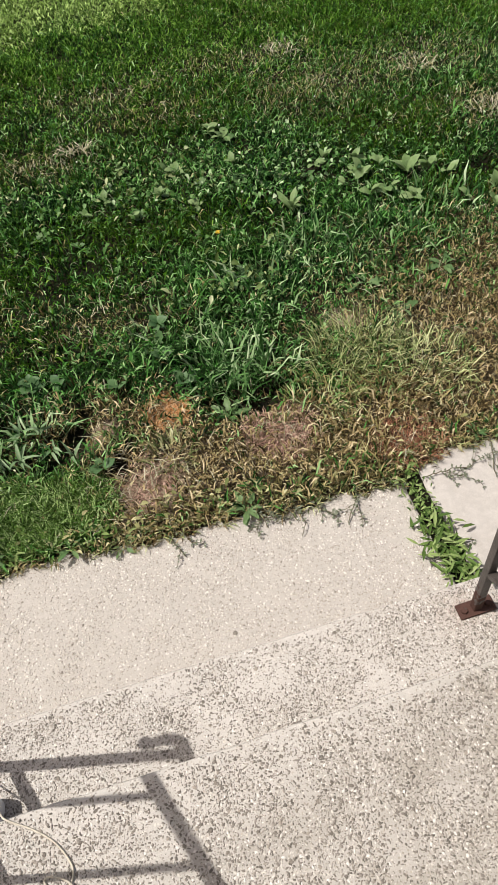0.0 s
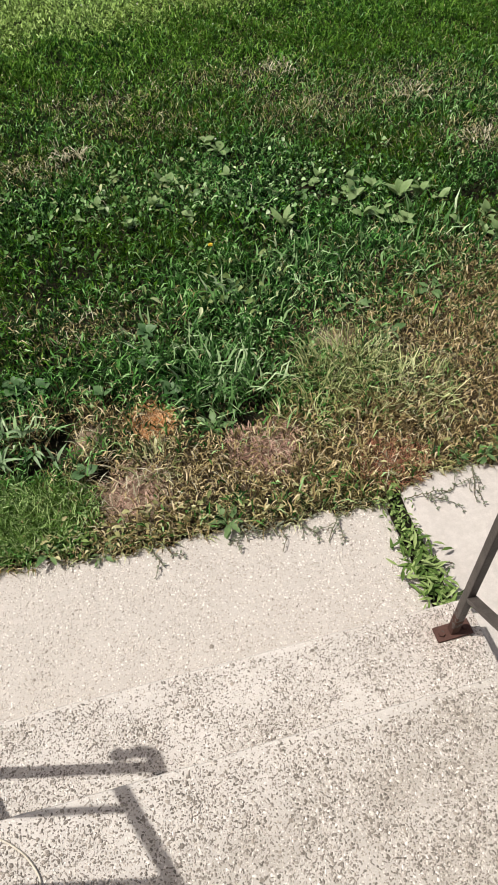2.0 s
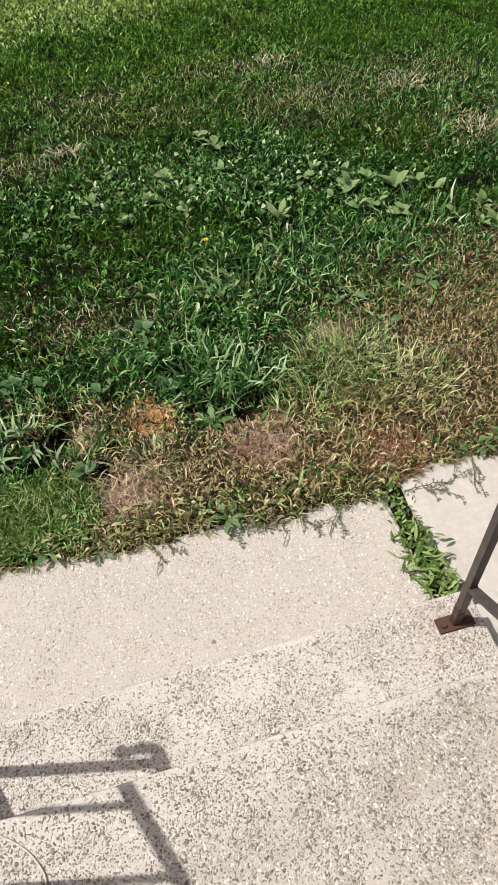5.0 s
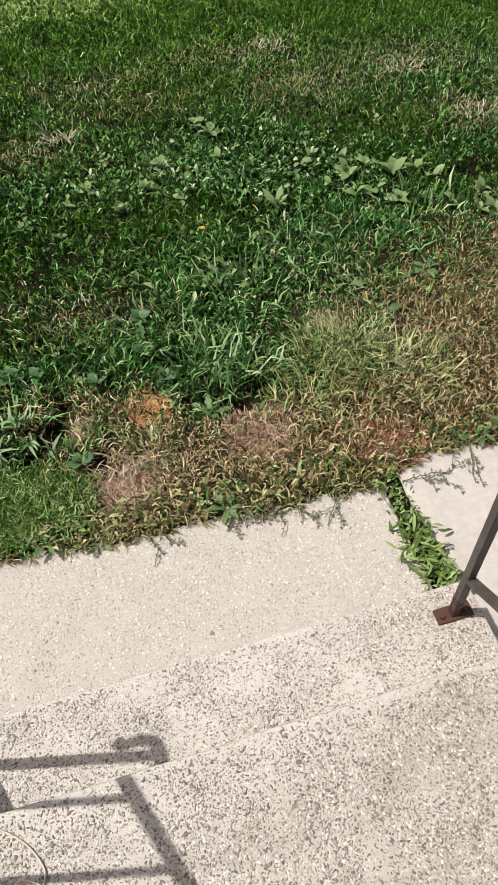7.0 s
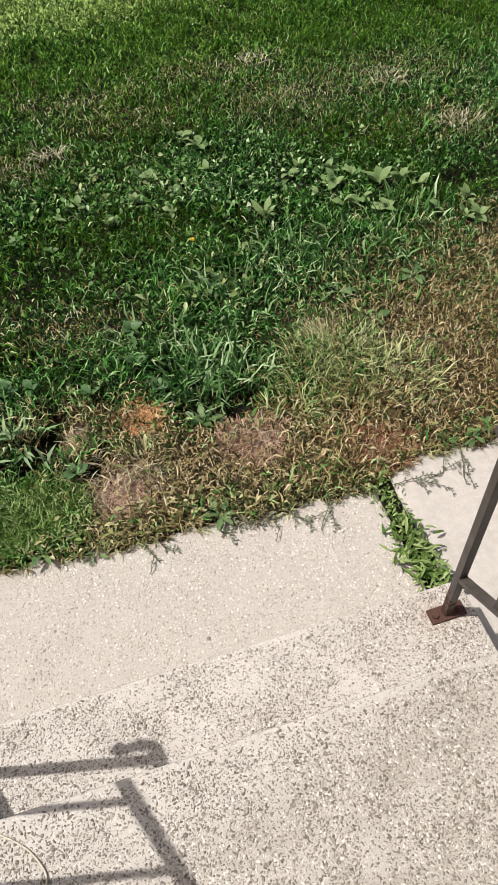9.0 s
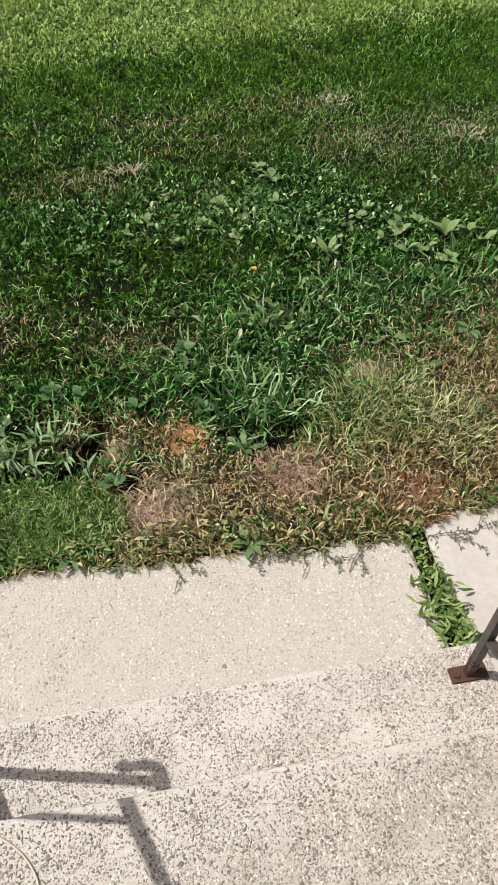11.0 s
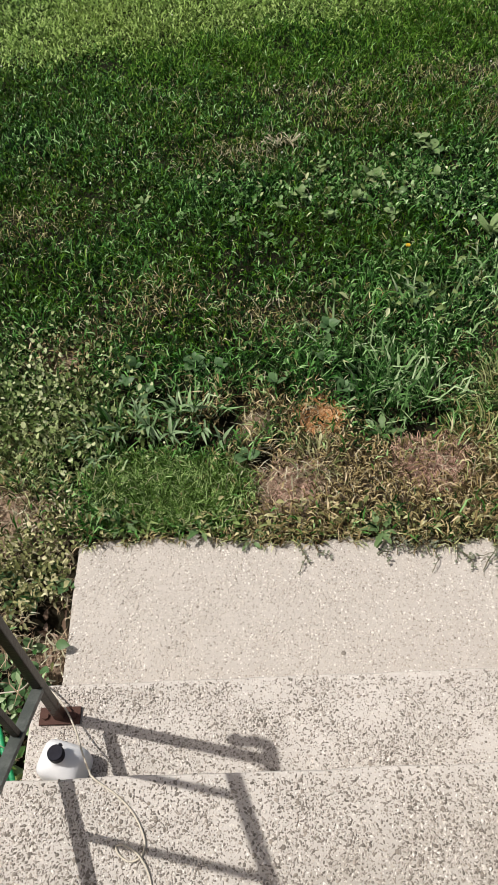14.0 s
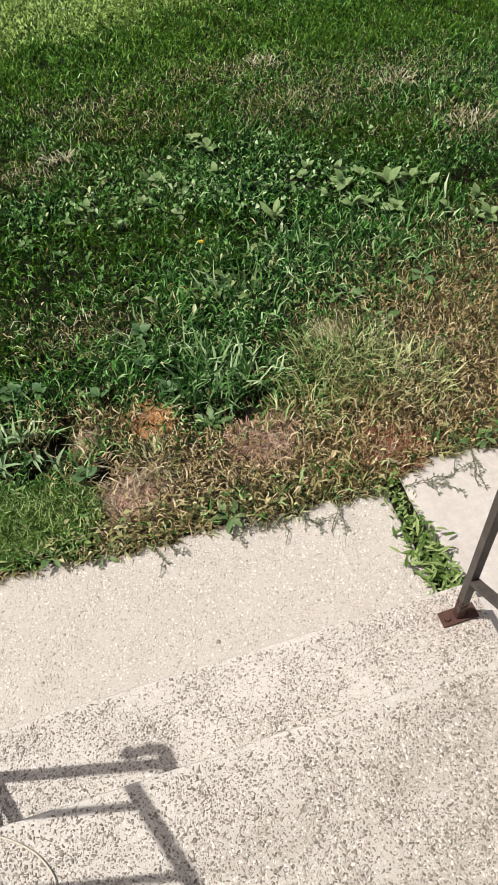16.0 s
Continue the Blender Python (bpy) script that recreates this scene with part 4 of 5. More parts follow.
for n, (cx, cy, s, c) in enumerate([(1.37, 1.00, 0.13, 260), (1.50, 0.91, 0.16, 300), (1.62, 0.83, 0.14, 200), (1.28, 0.93, 0.11, 130), (1.45, 1.04, 0.13, 160), (1.20, 0.80, 0.10, 90)]):
    tuft("fine_grass_clump", cx, cy, s, c, 0.06, 0.135, 0.0024, 0.0048, 0.55, 1.35, M_PALE, "tuft of fine pale green grass fanning outward", 70 + n)
tuft("orange_grass_patch", 0.685, 0.955, 0.075, 1700, 0.02, 0.05, 0.0018, 0.0036, 1.1, 1.65, M_ORANGE, "round patch of dead orange grass", 80, 0.4)
tuft("reddish_grass_patch", 1.39, 0.575, 0.10, 1100, 0.02, 0.06, 0.0018, 0.0034, 0.7, 1.5, M_RUSTY, "patch of dead reddish grass by the slab", 81, 0.3, 1.3)
tuft("reddish_litter_patch", 1.03, 0.75, 0.125, 1500, 0.02, 0.055, 0.0018, 0.0036, 1.0, 1.6, M_PINK, "reddish dead litter on a bare spot", 82, 0.2)
tuft("reddish_litter_patch", 0.58, 0.70, 0.10, 420, 0.02, 0.055, 0.0016, 0.0034, 1.1, 1.65, M_PINK, "pinkish dead litter on bare soil", 85, 0.2)
tuft("yellow_grass_clump", 0.53, 0.90, 0.035, 34, 0.06, 0.11, 0.004, 0.008, 0.5, 1.2, M_FINE, "small yellowish grass clump in a bare hollow", 83)
tuft("yellow_grass_clump", 0.665, 0.76, 0.07, 90, 0.05, 0.10, 0.003, 0.006, 0.4, 1.2, M_CLOVER, "yellow-green grass clump on bare soil", 84)


for n, (cx, cy, s, c) in enumerate([(0.66, 2.57, 0.04, 42), (1.84, 3.16, 0.04, 30), (2.42, 2.74, 0.05, 26), (2.58, 2.26, 0.06, 34)]):
    tuft("straw_tuft", cx, cy, s, c, 0.05, 0.11, 0.003, 0.006, 1.2, 1.65, M_STRAW, "tuft of dead pale straw lying on the lawn", 90 + n, 0.5, 1.9, 0.026)


LITTER = [(0.56, 0.70, 0.11, 0.07), (0.50, 0.84, 0.08, 0.05), (0.61, 2.60, 0.11, 0.03), (0.46, 2.46, 0.12, 0.05), (1.84, 3.2, 0.06, 0.04), (-0.70, 1.80, 0.12, 0.05), (2.43, 2.76, 0.10, 0.05), (2.10, 2.75, 0.08, 0.04), (1.9, 2.68, 0.16, 0.10), (2.58, 2.27, 0.16, 0.06)]


def straw():
    """Loose dead stalks over the dry and bare spots."""
    rng = np.random.default_rng(21)
    x, y = scatter(rng, 34000, -1.0, 3.0, 0.47, 3.4)
    w = 0.02 - 0.4 * bumps(x, y, HOLES) + 0.12 * bumps(x, y, LITTER) + 0.16 * bumps(x, y, DRY) * ((x > -0.1) | (y > 0.9)) + 0.35 * bumps(x, y, BARE, 0.7) * (x > -0.1) + np.where(y > 2, 0.28, 0.5) * bumps(x, y, LITTER)
    keep = (rng.uniform(0, 1, len(x)) < w) & on_lawn(x, y)
    x, y = x[keep], y[keep]
    k = len(x)
    blades("dead_straw", x, y, rng.uniform(0.03, 0.10, k), rng.uniform(0.0014, 0.003, k), rng.uniform(1.15, 1.6, k), rng.uniform(0, 6.28, k), M_STRAW, "dead pale straw scattered over the lawn", rng, base=ground_height(x, y) + rng.uniform(0.008, 0.03, k) + 0.04 * np.minimum(1, bumps(x, y, LITTER)) * (y > 0.95))
    # the bed beside the steps
    x, y = scatter(rng, 4200, -0.7, -0.07, -0.1, 0.66)
    keep = (bumps(x, y, HOLES) < 0.25) & (rng.uniform(0, 1, len(x)) > 0.35 * bumps(x, y, [(-0.33, 0.60, 0.20, 0.10)]))
    x, y = x[keep], y[keep]
    k = len(x)
    blades("dead_litter", x, y, rng.uniform(0.02, 0.06, k), rng.uniform(0.0018, 0.005, k), rng.uniform(0.8, 1.6, k), rng.uniform(0, 6.28, k), M_LITTER, "dead stems and litter in the planting bed", rng)
    ok = rng.uniform(0, 1, k) < 0.32 * (0.25 + bumps(x, y, [(-0.13, 0.22, 0.10, 0.13), (-0.33, 0.61, 0.16, 0.08)]))
    x, y, k = x[ok], y[ok], int(ok.sum())
    blades("pale_litter", x, y, rng.uniform(0.02, 0.06, k), rng.uniform(0.002, 0.007, k), rng.uniform(1.0, 1.6, k), rng.uniform(0, 6.28, k), M_STRAW, "pale dead leaves in the planting bed", rng, base=np.maximum(ground_height(x, y), -0.06) + 0.012)


straw()


def edge_fringe():
    """Grass and dead stems that creep out over the concrete."""
    rng = np.random.default_rng(57)
    for name, count, material, label in (("edge_grass", 2600, M_BROWN, "brown grass creeping over the slab's edge"), ("edge_grass", 1700, M_PALE, "yellow-green grass creeping over the slab's edge")):
        x = rng.uniform(-0.06, 2.4, count)
        x = x[(np.abs(x - 1.342) > 0.03)]
        k = len(x)
        y = lip(x) + rng.uniform(-0.012, 0.06, k)
        blades(name, x, y, rng.uniform(0.015, 0.05, k), rng.uniform(0.0018, 0.0042, k), rng.uniform(0.5, 1.5, k), rng.normal(-1.57, 1.3, k), material, label, rng, base=np.maximum(ground_height(x, y), 0.004))


edge_fringe()


def olive_patch():
    """Yellowish grass and stems among the creeping weeds."""
    rng = np.random.default_rng(61)
    x, y = rng.normal(-0.36, 0.2, 6500), rng.normal(0.86, 0.17, 6500)
    keep = (y > 0.56) & (rng.uniform(0, 1, 6500) < 1 - 1.1 * bumps(x, y, BARE, 0.8))
    x, y = x[keep], y[keep]
    k = len(x)
    blades("olive_grass", x, y, rng.uniform(0.02, 0.08, k), rng.uniform(0.002, 0.005, k), rng.uniform(0.3, 1.5, k), rng.uniform(0, 6.28, k), M_PALE, "yellowish grass tangled with creeping weeds", rng)


olive_patch()


# ---- weeds with leaves of their own ----
def leaf_mesh(name, length, width, material, belly=0.45, fold=0.25, sag=0.35, lobes=0.0, rows=6):
    """One leaf along +x from its stalk, folded along the midrib and sagging to the tip."""
    bm = bmesh.new()
    prev = None
    for i in range(rows + 1):
        t = i / rows
        w = width / 2 * (math.sin(math.pi * t ** (math.log(0.5) / math.log(belly))) ** 0.8 if 0 < t < 1 else 0.06)
        w *= 1 + lobes * math.sin(i * 2.6)
        x = length * t
        z = length * (0.28 * t - (0.28 + sag * 0.6) * t * t)
        row = [bm.verts.new((x, -w, z + fold * w)), bm.verts.new((x, 0, z)), bm.verts.new((x, w, z + fold * w))]
        if prev:
            for a in range(2):
                bm.faces.new((prev[a], row[a], row[a + 1], prev[a + 1]))
        prev = row
    bmesh.ops.recalc_face_normals(bm, faces=bm.faces)
    me = bpy.data.meshes.new(name)
    bm.to_mesh(me)
    bm.free()
    me.polygons.foreach_set("use_smooth", [True] * len(me.polygons))
    me.materials.append(material)
    return me


LEAVES = {
    "dock": leaf_mesh("dock_leaf", 0.12, 0.055, M_LEAF_DEEP, 0.5, 0.35, 0.3, 0.05, 8),
    "plantain": leaf_mesh("plantain_leaf", 0.085, 0.052, M_LEAF_PALE, 0.55, 0.2, 0.35),
    "round": leaf_mesh("round_leaf", 0.042, 0.034, M_LEAF, 0.5, 0.2, 0.2),
    "lance": leaf_mesh("lance_leaf", 0.070, 0.014, M_LEAF_LANCE, 0.4, 0.45, 0.5),
    "dandelion": leaf_mesh("toothed_leaf", 0.075, 0.026, M_LEAF, 0.6, 0.3, 0.4, 0.3, 9),
    "deep": leaf_mesh("deep_leaf", 0.06, 0.045, M_LEAF_DEEP, 0.48, 0.2, 0.2),
    "fan": leaf_mesh("fan_leaf", 0.085, 0.024, M_LEAF_PALE, 0.6, 0.3, 0.25),
    "dead": leaf_mesh("dead_leaf", 0.052, 0.021, M_LEAF_DEAD, 0.42, 0.8, -0.6, 0.22, 8),
}


def rosette(name, kind, x, y, count, size, label, seed, tilt=(-35, -5), z=None, category="weed", lift=0.012, even=True):
    """A weed whose leaves stand round its root; each leaf is a part."""
    rng = random.Random(seed)
    x, y = x - 0.02 * (x - 0.5), y - 0.02 * (y + 0.7)  # the leaves stand above the root
    base = float(ground_height(x, y)) + lift if z is None else z
    thing = tagged(empty(name, x, y, base), label, category)
    for i in range(count):
        ob = new("leaf", LEAVES[kind])
        ob.parent = thing
        s = size * rng.uniform(0.7, 1.15)
        ob.matrix_basis = pose(0.006 * math.cos(i), 0.006 * math.sin(i), 0.006 * rng.random(), rng.uniform(-25, 25), rng.uniform(*tilt), 360 * i / count + rng.uniform(-28, 28) if even else rng.uniform(0, 360)) @ Matrix.Diagonal((s, s * rng.uniform(0.85, 1.1), s, 1))
    return thing


rosette("dock_weed", "fan", 1.453, 1.877, 11, 1.0, "dock weed with a fan of pale green leaves", 1, (-68, -25), lift=0.03)
for n, (x, y, c, s) in enumerate([(2.03, 1.965, 6, 0.88), (2.13, 1.965, 5, 0.9), (2.19, 1.90, 5, 0.8), (1.98, 1.79, 6, 0.70), (1.945, 2.08, 5, 0.59), (1.72, 2.20, 4, 0.52), (1.735, 1.985, 4, 0.52), (1.51, 2.12, 4, 0.48), (2.34, 1.754, 5, 0.63), (2.18, 1.71, 6, 0.59), (2.27, 1.62, 5, 0.59), (1.84, 2.02, 5, 0.52)]):
    rosette("plantain_weed", "plantain", x, y, c, s, "plantain weed with pale broad oval leaves", 10 + n, (-70, -12), lift=0.026, even=False)
for n, (x, y, c, s) in enumerate([(1.289, 2.60, 5, 0.62), (1.333, 2.512, 5, 0.66), (1.326, 2.296, 4, 0.6), (1.671, 2.177, 5, 0.62), (0.95, 2.155, 5, 0.6), (1.057, 2.301, 4, 0.6), (0.804, 2.417, 4, 0.55), (0.716, 2.199, 5, 0.55), (1.849, 2.151, 5, 0.7), (1.833, 2.04, 5, 0.72), (1.817, 1.87, 5, 0.66), (1.903, 1.889, 5, 0.8), (1.091, 2.031, 4, 0.6), (0.815, 2.027, 4, 0.55), (0.61, 2.125, 4, 0.55), (2.32, 1.604, 5, 0.85), (2.331, 1.726, 4, 0.7), (1.006, 2.299, 4, 0.6), (0.53, 2.253, 4, 0.5), (0.024, 2.204, 4, 0.5)]):
    rosette("plantain_weed", "plantain", x, y, c, s, "small plantain weed with pale leaves in the grass", 400 + n, (-68, -8), lift=0.026, even=False)
for n, (x, y, c, s) in enumerate([(0.968, 2.185, 5, 1.0), (1.07, 2.356, 4, 1.0), (1.30, 2.58, 5, 0.95), (1.35, 2.515, 5, 0.95), (1.14, 2.178, 6, 1.0), (1.23, 2.13, 6, 1.0), (0.65, 2.32, 5, 0.9), (0.83, 2.058, 4, 0.9), (1.318, 2.17, 6, 1.0), (1.42, 2.22, 5, 0.9), (1.62, 2.12, 5, 0.9), (0.75, 2.2, 5, 0.85), (0.4, 2.05, 5, 0.8), (0.2, 2.12, 5, 0.8), (0.55, 1.95, 4, 0.8), (1.0, 2.05, 5, 0.8)]):
    rosette("round_leaf_weed", "round", x, y, c, s, "low weed with small round green leaves", 30 + n)
for n, (x, y, c, s) in enumerate([(1.195, 1.592, 7, 1.0), (1.108, 1.53, 6, 0.9), (1.637, 1.177, 7, 0.85), (1.575, 1.359, 5, 1.0), (0.73, 1.262, 7, 1.0), (0.90, 0.90, 8, 0.9), (0.83, 0.50, 8, 0.75), (1.71, 0.53, 8, 0.55), (1.62, 0.55, 6, 0.45), (1.78, 0.56, 7, 0.5), (0.45, 0.50, 6, 0.6), (0.30, 0.53, 6, 0.6), (0.06, 0.56, 7, 0.8), (-0.02, 0.62, 7, 0.7), (2.6, 1.5, 6, 1.0), (1.9, 1.35, 6, 0.9)]):
    rosette("toothed_leaf_weed", "dandelion", x, y, c, s, "low weed with narrow toothed green leaves", 60 + n)
for n, (x, y, c, s) in enumerate([(0.116, 0.946, 8, 1.05), (0.02, 0.93, 7, 0.9), (0.30, 0.92, 6, 0.8), (0.36, 0.87, 4, 0.8), (-0.05, 0.83, 6, 0.8), (0.21, 1.03, 6, 0.8), (0.19, 0.91, 8, 1.0), (0.08, 1.0, 7, 0.9), (0.27, 0.99, 6, 0.8), (-0.12, 0.90, 6, 0.7)]):
    rosette("lance_leaf_weed", "lance", x, y, c, s, "weed with long narrow pointed leaves", 90 + n, (-72, -12), lift=0.035, even=False)
for n, (x, y, c, s) in enumerate([(0.76, 1.40, 6, 0.75), (0.26, 1.25, 5, 0.75), (0.44, 0.795, 4, 0.95), (0.36, 1.20, 3, 0.8), (0.05, 1.22, 3, 0.8), (-0.46, 1.07, 6, 1.3), (-0.53, 1.12, 4, 1.1), (0.10, 1.10, 4, 0.9), (0.55, 1.12, 3, 0.8), (0.734, 1.217, 5, 0.8), (0.782, 1.077, 5, 0.8), (0.279, 1.21, 4, 0.8), (1.16, 1.59, 5, 0.7), (1.30, 1.58, 4, 0.7), (0.262, 1.223, 4, 0.9), (0.016, 1.141, 3, 0.8)]):
    rosette("broad_leaf_weed", "deep", x, y, c, 0.85 * s, "weed with broad dark leaves between the grass", 110 + n, (-50, -6), lift=0.022)
for n, (x, y, c, s, kind) in enumerate([(-0.187, 0.205, 3, 0.75, "deep"), (-0.281, 0.104, 3, 0.75, "deep"), (-0.20, 0.09, 4, 0.65, "deep"), (-0.13, 0.08, 3, 0.6, "deep"), (-0.33, 0.06, 4, 0.7, "deep"), (-0.24, -0.02, 4, 0.9, "round"), (-0.15, -0.03, 4, 1.0, "round"), (-0.12, 0.0, 3, 1.2, "round"), (-0.2, 0.36, 5, 0.8, "deep"), (-0.28, 0.42, 5, 0.8, "deep"), (-0.12, -0.15, 5, 1.0, "lance"), (-0.18, -0.22, 5, 1.0, "lance"), (-0.27, -0.24, 6, 1.1, "lance"), (-0.14, 0.12, 3, 0.6, "deep"), (-0.17, 0.05, 3, 0.65, "deep"), (-0.24, 0.14, 3, 0.6, "deep"), (-0.27, 0.0, 3, 0.6, "deep"), (-0.11, 0.03, 5, 0.6, "dandelion"), (-0.30, 0.09, 5, 0.6, "dandelion"), (-0.19, -0.08, 4, 0.9, "round"), (-0.09, 0.38, 4, 0.6, "deep"), (-0.16, 0.42, 5, 0.7, "dandelion"), (-0.25, 0.36, 5, 0.7, "dandelion")]):
    rosette("bed_plant", kind, x, y, c, s, "leafy green plant in the bed beside the steps", 130 + n, (-45, -5), 0.0 if y < 0.15 else None)
for n, (x, y, c, s, kind) in enumerate([(-0.37, 0.05, 3, 0.9, "deep"), (-0.33, -0.05, 3, 0.8, "deep"), (-0.29, 0.05, 4, 0.8, "round"), (-0.39, -0.02, 4, 0.9, "round"), (-0.31, -0.13, 4, 0.9, "lance"), (-0.25, -0.14, 4, 0.8, "lance"), (-0.36, 0.12, 3, 0.7, "deep"), (-0.42, 0.07, 4, 0.8, "deep"), (-0.27, -0.07, 3, 0.8, "deep")]):
    rosette("bed_plant", kind, x, y, c, s, "leafy green plant growing through the hose", 170 + n, (-55, -10), 0.03)
rosette("bed_plant", "deep", -0.100, 0.190, 1, 1.0, "single green leaf leaning over the slab's edge", 165, (-20, -14), 0.014)
for n, (x, y, c) in enumerate([(-0.155, 0.27, 2), (-0.11, 0.31, 1), (-0.21, 0.25, 1), (-0.13, 0.20, 2), (-0.12, 0.14, 2), (-0.17, 0.31, 2), (-0.10, 0.26, 1)]):
    rosette("dead_leaves", "dead", x, y, c, 0.75, "dry curled brown leaves in the bed", 150 + n, (-60, 35), None, "leaf", even=False)
rosette("dead_leaf", "dead", 1.642, 0.714, 1, 0.75, "one dry grey leaf on the brown grass", 161, (-5, 5), None, "leaf")
rosette("pale_leaf", "dead", 0.366, 0.90, 1, 1.2, "one pale dry upright leaf", 162, (-70, -50), None, "leaf")


def loose_leaves(name, centre, spread, count, l0, l1, ratio, material, label, seed, height=(0.01, 0.05), tilt=0.5, where=None, rounded=False):
    """Many small leaves, each a folded four-sided plate, over a patch."""
    rng = np.random.default_rng(seed)
    x, y = rng.normal(centre[0], spread[0], count), rng.normal(centre[1], spread[1], count)
    if where is not None:
        keep = where(x, y)
        x, y = x[keep], y[keep]
    n = len(x)
    z = np.maximum(ground_height(x, y), -0.05) + rng.uniform(*height, n)
    a, l = rng.uniform(0, 6.28, n), rng.uniform(l0, l1, n)
    w = l * rng.uniform(0.8, 1.2, n) * ratio / 2
    pitch, roll = rng.normal(0.0, tilt, n), rng.normal(0, tilt, n)
    c, s = np.cos(a), np.sin(a)
    shape = [(0, 0, -0.2), (0.35, -0.95, 0.5), (0.72, -0.62, 0.3), (1, 0, -0.6), (0.72, 0.62, 0.3), (0.35, 0.95, 0.5), (0.5, 0, 0.0)]
    if rounded:
        shape = [(0, 0, -0.2), (0.16, -0.82, 0.3), (0.70, -0.88, 0.35), (1, 0, -0.3), (0.70, 0.88, 0.35), (0.16, 0.82, 0.3), (0.5, 0, 0.0)]
    verts = np.zeros((n, 7, 3))
    for i, (u, v, k) in enumerate(shape):
        du, dv, dz = u * l, v * w, k * w
        dz = dz + du * np.sin(pitch) + dv * np.sin(roll)
        verts[:, i] = np.stack([x + du * c - dv * s, y + du * s + dv * c, z + dz], 1)
    faces = [(0, 1, 6), (1, 2, 6), (2, 3, 6), (3, 4, 6), (4, 5, 6), (5, 0, 6)]
    return tagged(mesh_from(name, verts, faces, material), label, "weed", kind="stuff")


bed_side = lambda x, y: (x < -0.085) & (x > -0.45)
loose_leaves("bed_weed", (-0.24, -0.03), (0.10, 0.12), 300, 0.012, 0.042, 0.5, M_BROAD, "leafy weeds growing over the hose in the bed", 210, (0.03, 0.10), 0.9, bed_side)
loose_leaves("bed_weed", (-0.21, -0.24), (0.07, 0.05), 150, 0.03, 0.075, 0.26, M_VIVID, "long-leaved green weeds beside the steps", 211, (0.03, 0.10), 0.7, bed_side)


def stems_over_hose():
    """Dry stems fallen across the hose."""
    rng = np.random.default_rng(31)
    x, y = rng.uniform(-0.40, -0.11, 60), rng.uniform(-0.28, 0.16, 60)
    blades("dry_stems", x, y, rng.uniform(0.05, 0.12, 60), rng.uniform(0.002, 0.0042, 60), rng.uniform(1.3, 1.6, 60), rng.uniform(0, 6.28, 60), M_LITTER, "dry brown stems fallen across the hose", rng, base=rng.uniform(0.045, 0.075, 60))


stems_over_hose()
left_bed = lambda x, y: ((x < -0.075) | (y > 0.5)) & (bumps(x, y, BARE) < 0.4)
loose_leaves("creeping_weed", (-0.30, 0.98), (0.18, 0.18), 2600, 0.007, 0.019, 0.80, M_CREEPER, "creeping weed with rounded pale green leaves", 201, (0.01, 0.11), 0.8, left_bed, True)
loose_leaves("creeping_weed", (-0.22, 0.44), (0.13, 0.11), 1900, 0.008, 0.024, 0.50, M_CLOVER, "creeping weed over the bed's edge", 202, (0.0, 0.07), 1.0, lambda x, y: left_bed(x, y) & (bumps(x, y, HOLES) < 0.3))
loose_leaves("clover", (1.25, 2.15), (0.65, 0.25), 420, 0.012, 0.026, 0.9, M_CLOVER_DEEP, "clover leaves scattered in the lawn", 203, (0.03, 0.06), 0.4, None)
loose_leaves("clover", (0.2, 2.2), (0.6, 0.35), 260, 0.012, 0.024, 0.9, M_CLOVER_DEEP, "clover leaves scattered in the lawn", 204, (0.03, 0.06), 0.4, None)
loose_leaves("low_weed", (1.65, 2.10), (0.40, 0.13), 520, 0.010, 0.028, 0.62, M_BROAD, "low broad-leaved weeds among the grass", 207, (0.025, 0.06), 0.6, None)
loose_leaves("low_weed", (0.85, 2.24), (0.36, 0.11), 200, 0.012, 0.030, 0.62, M_CREEPER, "low broad-leaved weeds among the grass", 208, (0.025, 0.055), 0.6, None)
loose_leaves("low_weed", (1.20, 1.52), (0.16, 0.10), 90, 0.016, 0.044, 0.45, M_CREEPER, "low weed with narrow leaves among the grass", 209, (0.03, 0.07), 0.7, None)
off_slab = lambda x, y: (y > 0.475) & (y < 0.62)
loose_leaves("edge_weed", (0.72, 0.53), (0.40, 0.04), 330, 0.010, 0.03, 0.5, M_CLOVER, "small leafy weeds along the slab's edge", 205, (0.005, 0.035), 0.5, off_slab)
loose_leaves("edge_weed", (0.25, 0.53), (0.18, 0.03), 80, 0.015, 0.04, 0.35, M_VIVID, "vivid little weeds at the slab's edge", 206, (0.005, 0.035), 0.5, off_slab)


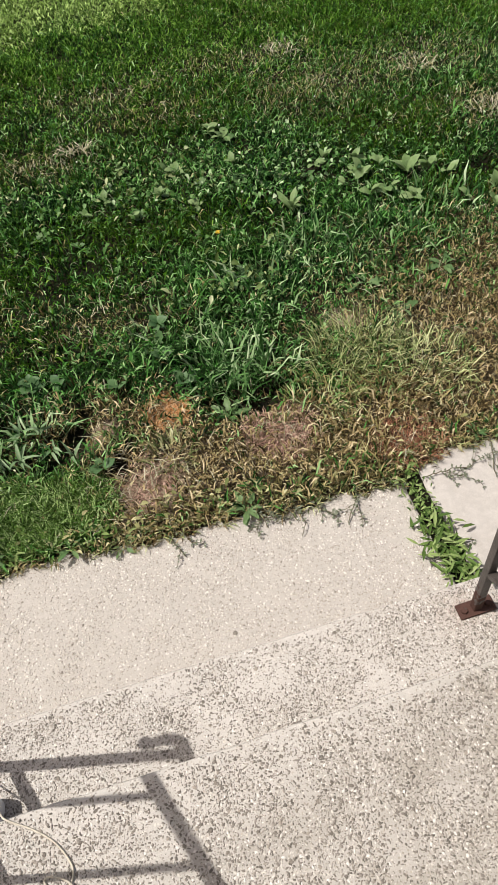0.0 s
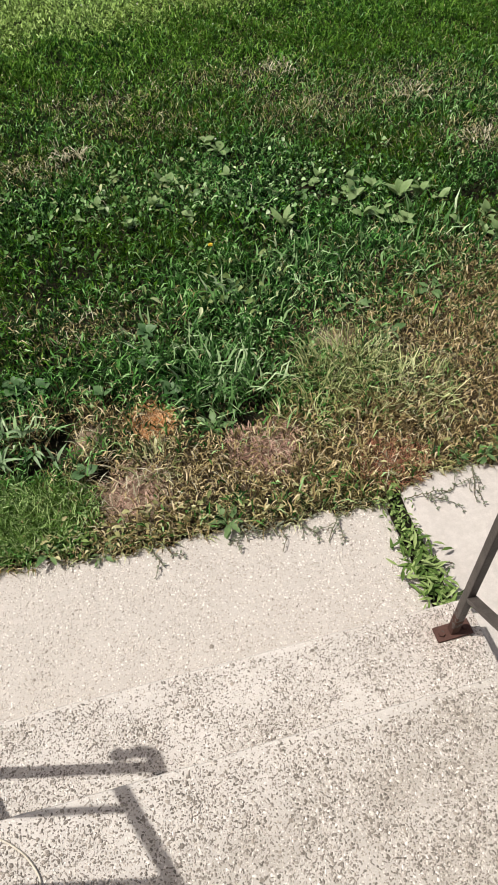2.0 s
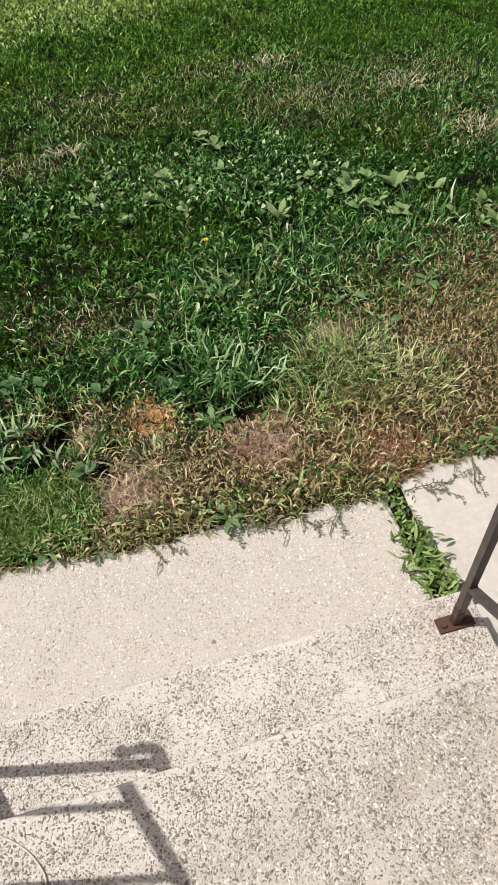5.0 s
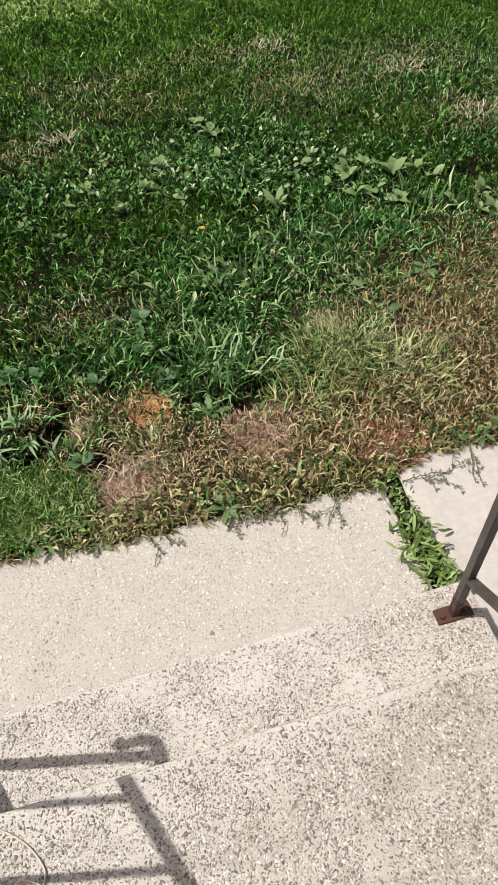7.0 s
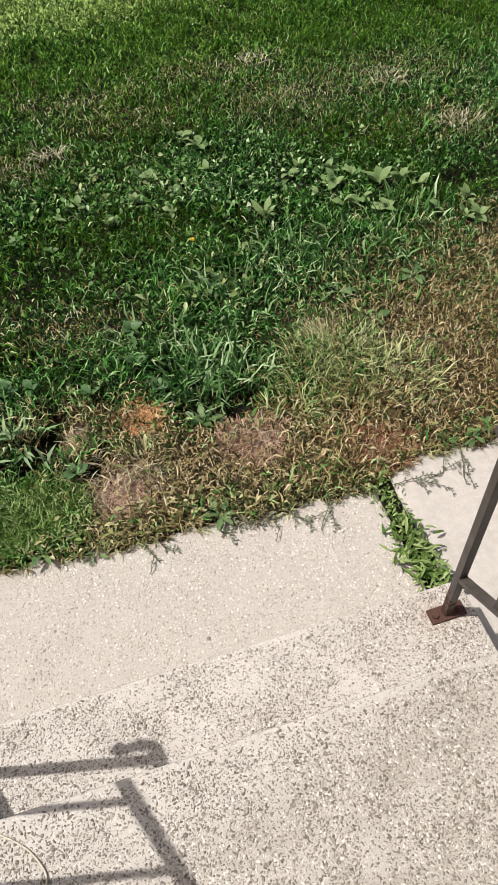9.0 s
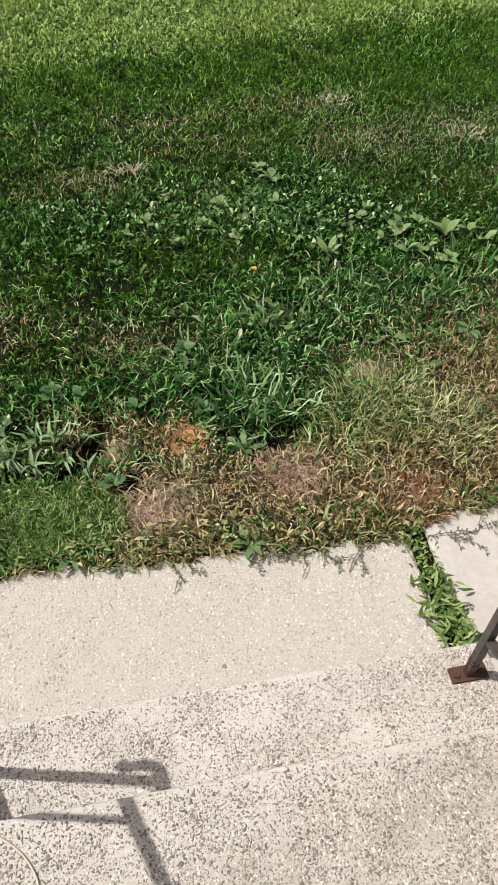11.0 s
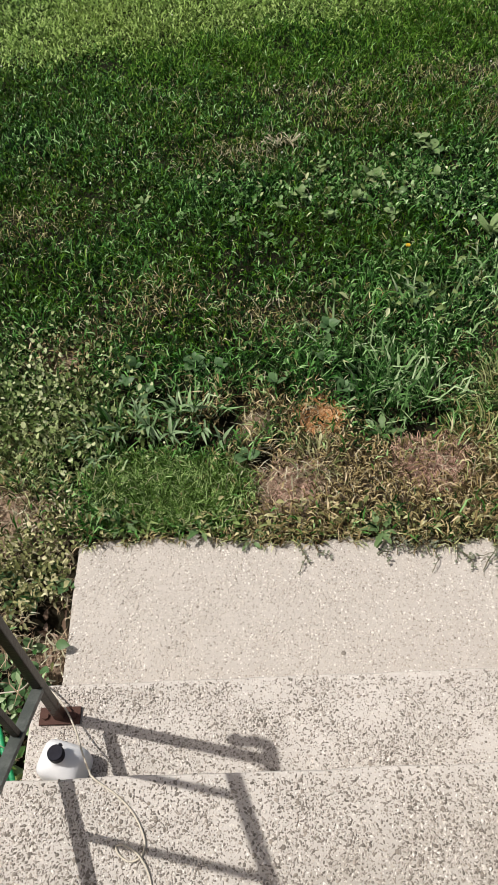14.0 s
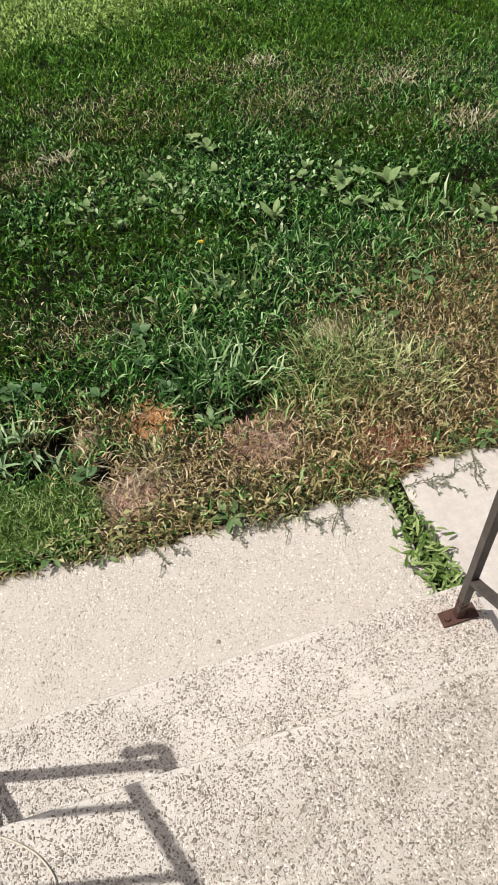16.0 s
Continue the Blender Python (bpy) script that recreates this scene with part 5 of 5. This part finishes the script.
def joint_weeds():
    """Weeds that fill the joint between slab and walkway."""
    rng = np.random.default_rng(33)
    n = 460
    y = rng.uniform(0.03, 0.5, n)
    x = 1.337 + rng.normal(0, 0.016, n) * np.where(y < 0.28, 1.7, 1.3) + 0.012 * waves(y, y, 12.0)
    z = rng.uniform(0.0, 0.042, n)
    a = rng.uniform(0, 6.28, n)
    near = y < 0.28
    l = np.where(near, rng.uniform(0.022, 0.055, n), rng.uniform(0.009, 0.024, n))
    w = l * np.where(near, 0.10, 0.16)
    pitch = rng.normal(0.05, 0.45, n)
    c, s = np.cos(a), np.sin(a)
    verts = np.zeros((n, 7, 3))
    for i, (u, v, k) in enumerate([(0, 0, 0), (0.3, -1, 0.4), (0.7, -0.8, -0.6), (1, 0, -3.0), (0.7, 0.8, -0.6), (0.3, 1, 0.4), (0.5, 0, 0.0)]):
        du, dv = u * l, v * w
        verts[:, i] = np.stack([x + du * c - dv * s, y + du * s + dv * c, np.maximum(z + k * w + du * np.sin(pitch), 0.003)], 1)
    tagged(mesh_from("joint_weed", verts, [(0, 1, 6), (1, 2, 6), (2, 3, 6), (3, 4, 6), (4, 5, 6), (5, 0, 6)], M_VIVID), "vivid green leafy weed filling the slab joint", "weed", kind="stuff")
    bm = box(bmesh.new(), 1.342, 0.25, -0.027, 0.066, 0.50, 0.04, 0.004)
    tagged(part("joint_soil", bm, M_SOIL), "dark soil in the joint between the slabs", "soil", kind="structure")


joint_weeds()


def sprig(x, y, heading, length, seed):
    """A wiry weed lying over the concrete: a branching stem with tiny leaves."""
    rng = random.Random(seed)
    thing = tagged(empty("wiry_weed", x, y, 0.0), "wiry grey-green weed sprawling over the slab's edge", "weed")
    stem, leaf = bmesh.new(), bmesh.new()

    def grow(p, a, l, thick, depth):
        pts, q = [p], p.copy()
        k = max(3, int(l / 0.012))
        for i in range(k):
            a += rng.uniform(-0.3, 0.3)
            q = q + Vector((math.cos(a), math.sin(a), 0)) * l / k
            q.z = 0.006 + 0.012 * math.sin(math.pi * (i + 1) / k) * rng.uniform(0.4, 1.3)
            pts.append(q.copy())
            for s in (-1, 1):
                if rng.random() < 0.55:
                    b = a + s * rng.uniform(0.5, 1.2)
                    d, n = Vector((math.cos(b), math.sin(b), rng.uniform(-0.1, 0.5))), Vector((-math.sin(b), math.cos(b), 0.2))
                    ll = rng.uniform(0.007, 0.015)
                    vs = [leaf.verts.new(q + d * ll * u + n * ll * v) for u, v in ((0, 0), (0.5, -0.27), (1, 0), (0.5, 0.27))]
                    leaf.faces.new(vs)
            if depth and rng.random() < 0.22:
                grow(q.copy(), a + rng.choice((-1, 1)) * rng.uniform(0.5, 1.0), l * 0.5, thick * 0.7, depth - 1)
        sweep(stem, pts, ring(thick, 5), Vector((0, 0, 1.0)))

    grow(Vector((0, 0, 0.008)), heading, length, 0.0016, 2)
    part("stem", stem, M_STALK, thing)
    part("foliage", leaf, M_SPRIG, thing)


for n, (x, y, a, l) in enumerate([(0.835, 0.50, -1.3, 0.10), (0.86, 0.49, -1.0, 0.08), (0.93, 0.49, -1.5, 0.09), (0.965, 0.485, -1.2, 0.10), (1.01, 0.47, -1.0, 0.08), (1.05, 0.47, -1.4, 0.06), (1.165, 0.465, -1.55, 0.14), (0.575, 0.48, -1.2, 0.10), (0.60, 0.48, -0.8, 0.07), (0.45, 0.49, -1.5, 0.05), (1.22, 0.46, -0.6, 0.07), (1.37, 0.425, -0.15, 0.17), (1.64, 0.50, -2.2, 0.15), (1.72, 0.50, -1.0, 0.09), (1.35, 0.18, 0.4, 0.07)]):
    sprig(x, y, a, l, 300 + n)


# ---- flowers ----
def dandelion(x, y):
    z = float(ground_height(x, y))
    thing = tagged(empty("dandelion", x, y, z), "yellow dandelion flower on a short stalk", "flower")
    part("stalk", sweep(bmesh.new(), [(0, 0, 0), (0.004, 0, 0.02), (0.006, 0.002, 0.045)], ring(0.0018, 6)), M_STALK, thing)
    bm = bmesh.new()
    rng = random.Random(2)
    for ring_n, (r, h) in enumerate(((0.0125, 0.0), (0.0095, 0.002), (0.006, 0.004))):
        for i in range(14):
            a = 2 * math.pi * i / 14 + ring_n * 0.2
            d, nn = Vector((math.cos(a), math.sin(a), 0)), Vector((-math.sin(a), math.cos(a), 0))
            o = Vector((0.006, 0.002, 0.045 + h))
            bm.faces.new([bm.verts.new(o + d * 0.001), bm.verts.new(o + d * r * 0.7 - nn * 0.002 + Vector((0, 0, 0.003))), bm.verts.new(o + d * r * rng.uniform(0.9, 1.1) + Vector((0, 0, 0.003))), bm.verts.new(o + d * r * 0.7 + nn * 0.002 + Vector((0, 0, 0.003)))])
    part("flower_head", bm, M_YELLOW, thing, "yellow flower head")


dandelion(1.094, 1.753)


def clover_flowers():
    bm = bmesh.new()
    bmesh.ops.create_icosphere(bm, subdivisions=2, radius=0.0045)
    for v in bm.verts:
        v.co *= 1 + 0.25 * fuzz(*(v.co * 400))
    first = tagged(part("clover_flower", bm, M_WHITE_FLOWER), "small white clover flower in the lawn", "flower", "clover flowers")
    rng = random.Random(9)
    spots = [(rng.uniform(-1.0, 2.9), rng.uniform(2.3, 4.3)) for _ in range(36)]
    first.matrix_world = pose(1.27, 1.98, float(ground_height(1.27, 1.98)) + 0.05)
    for x, y in spots:
        copy_thing(first, pose(x, y, float(ground_height(x, y)) + rng.uniform(0.03, 0.05)))


clover_flowers()
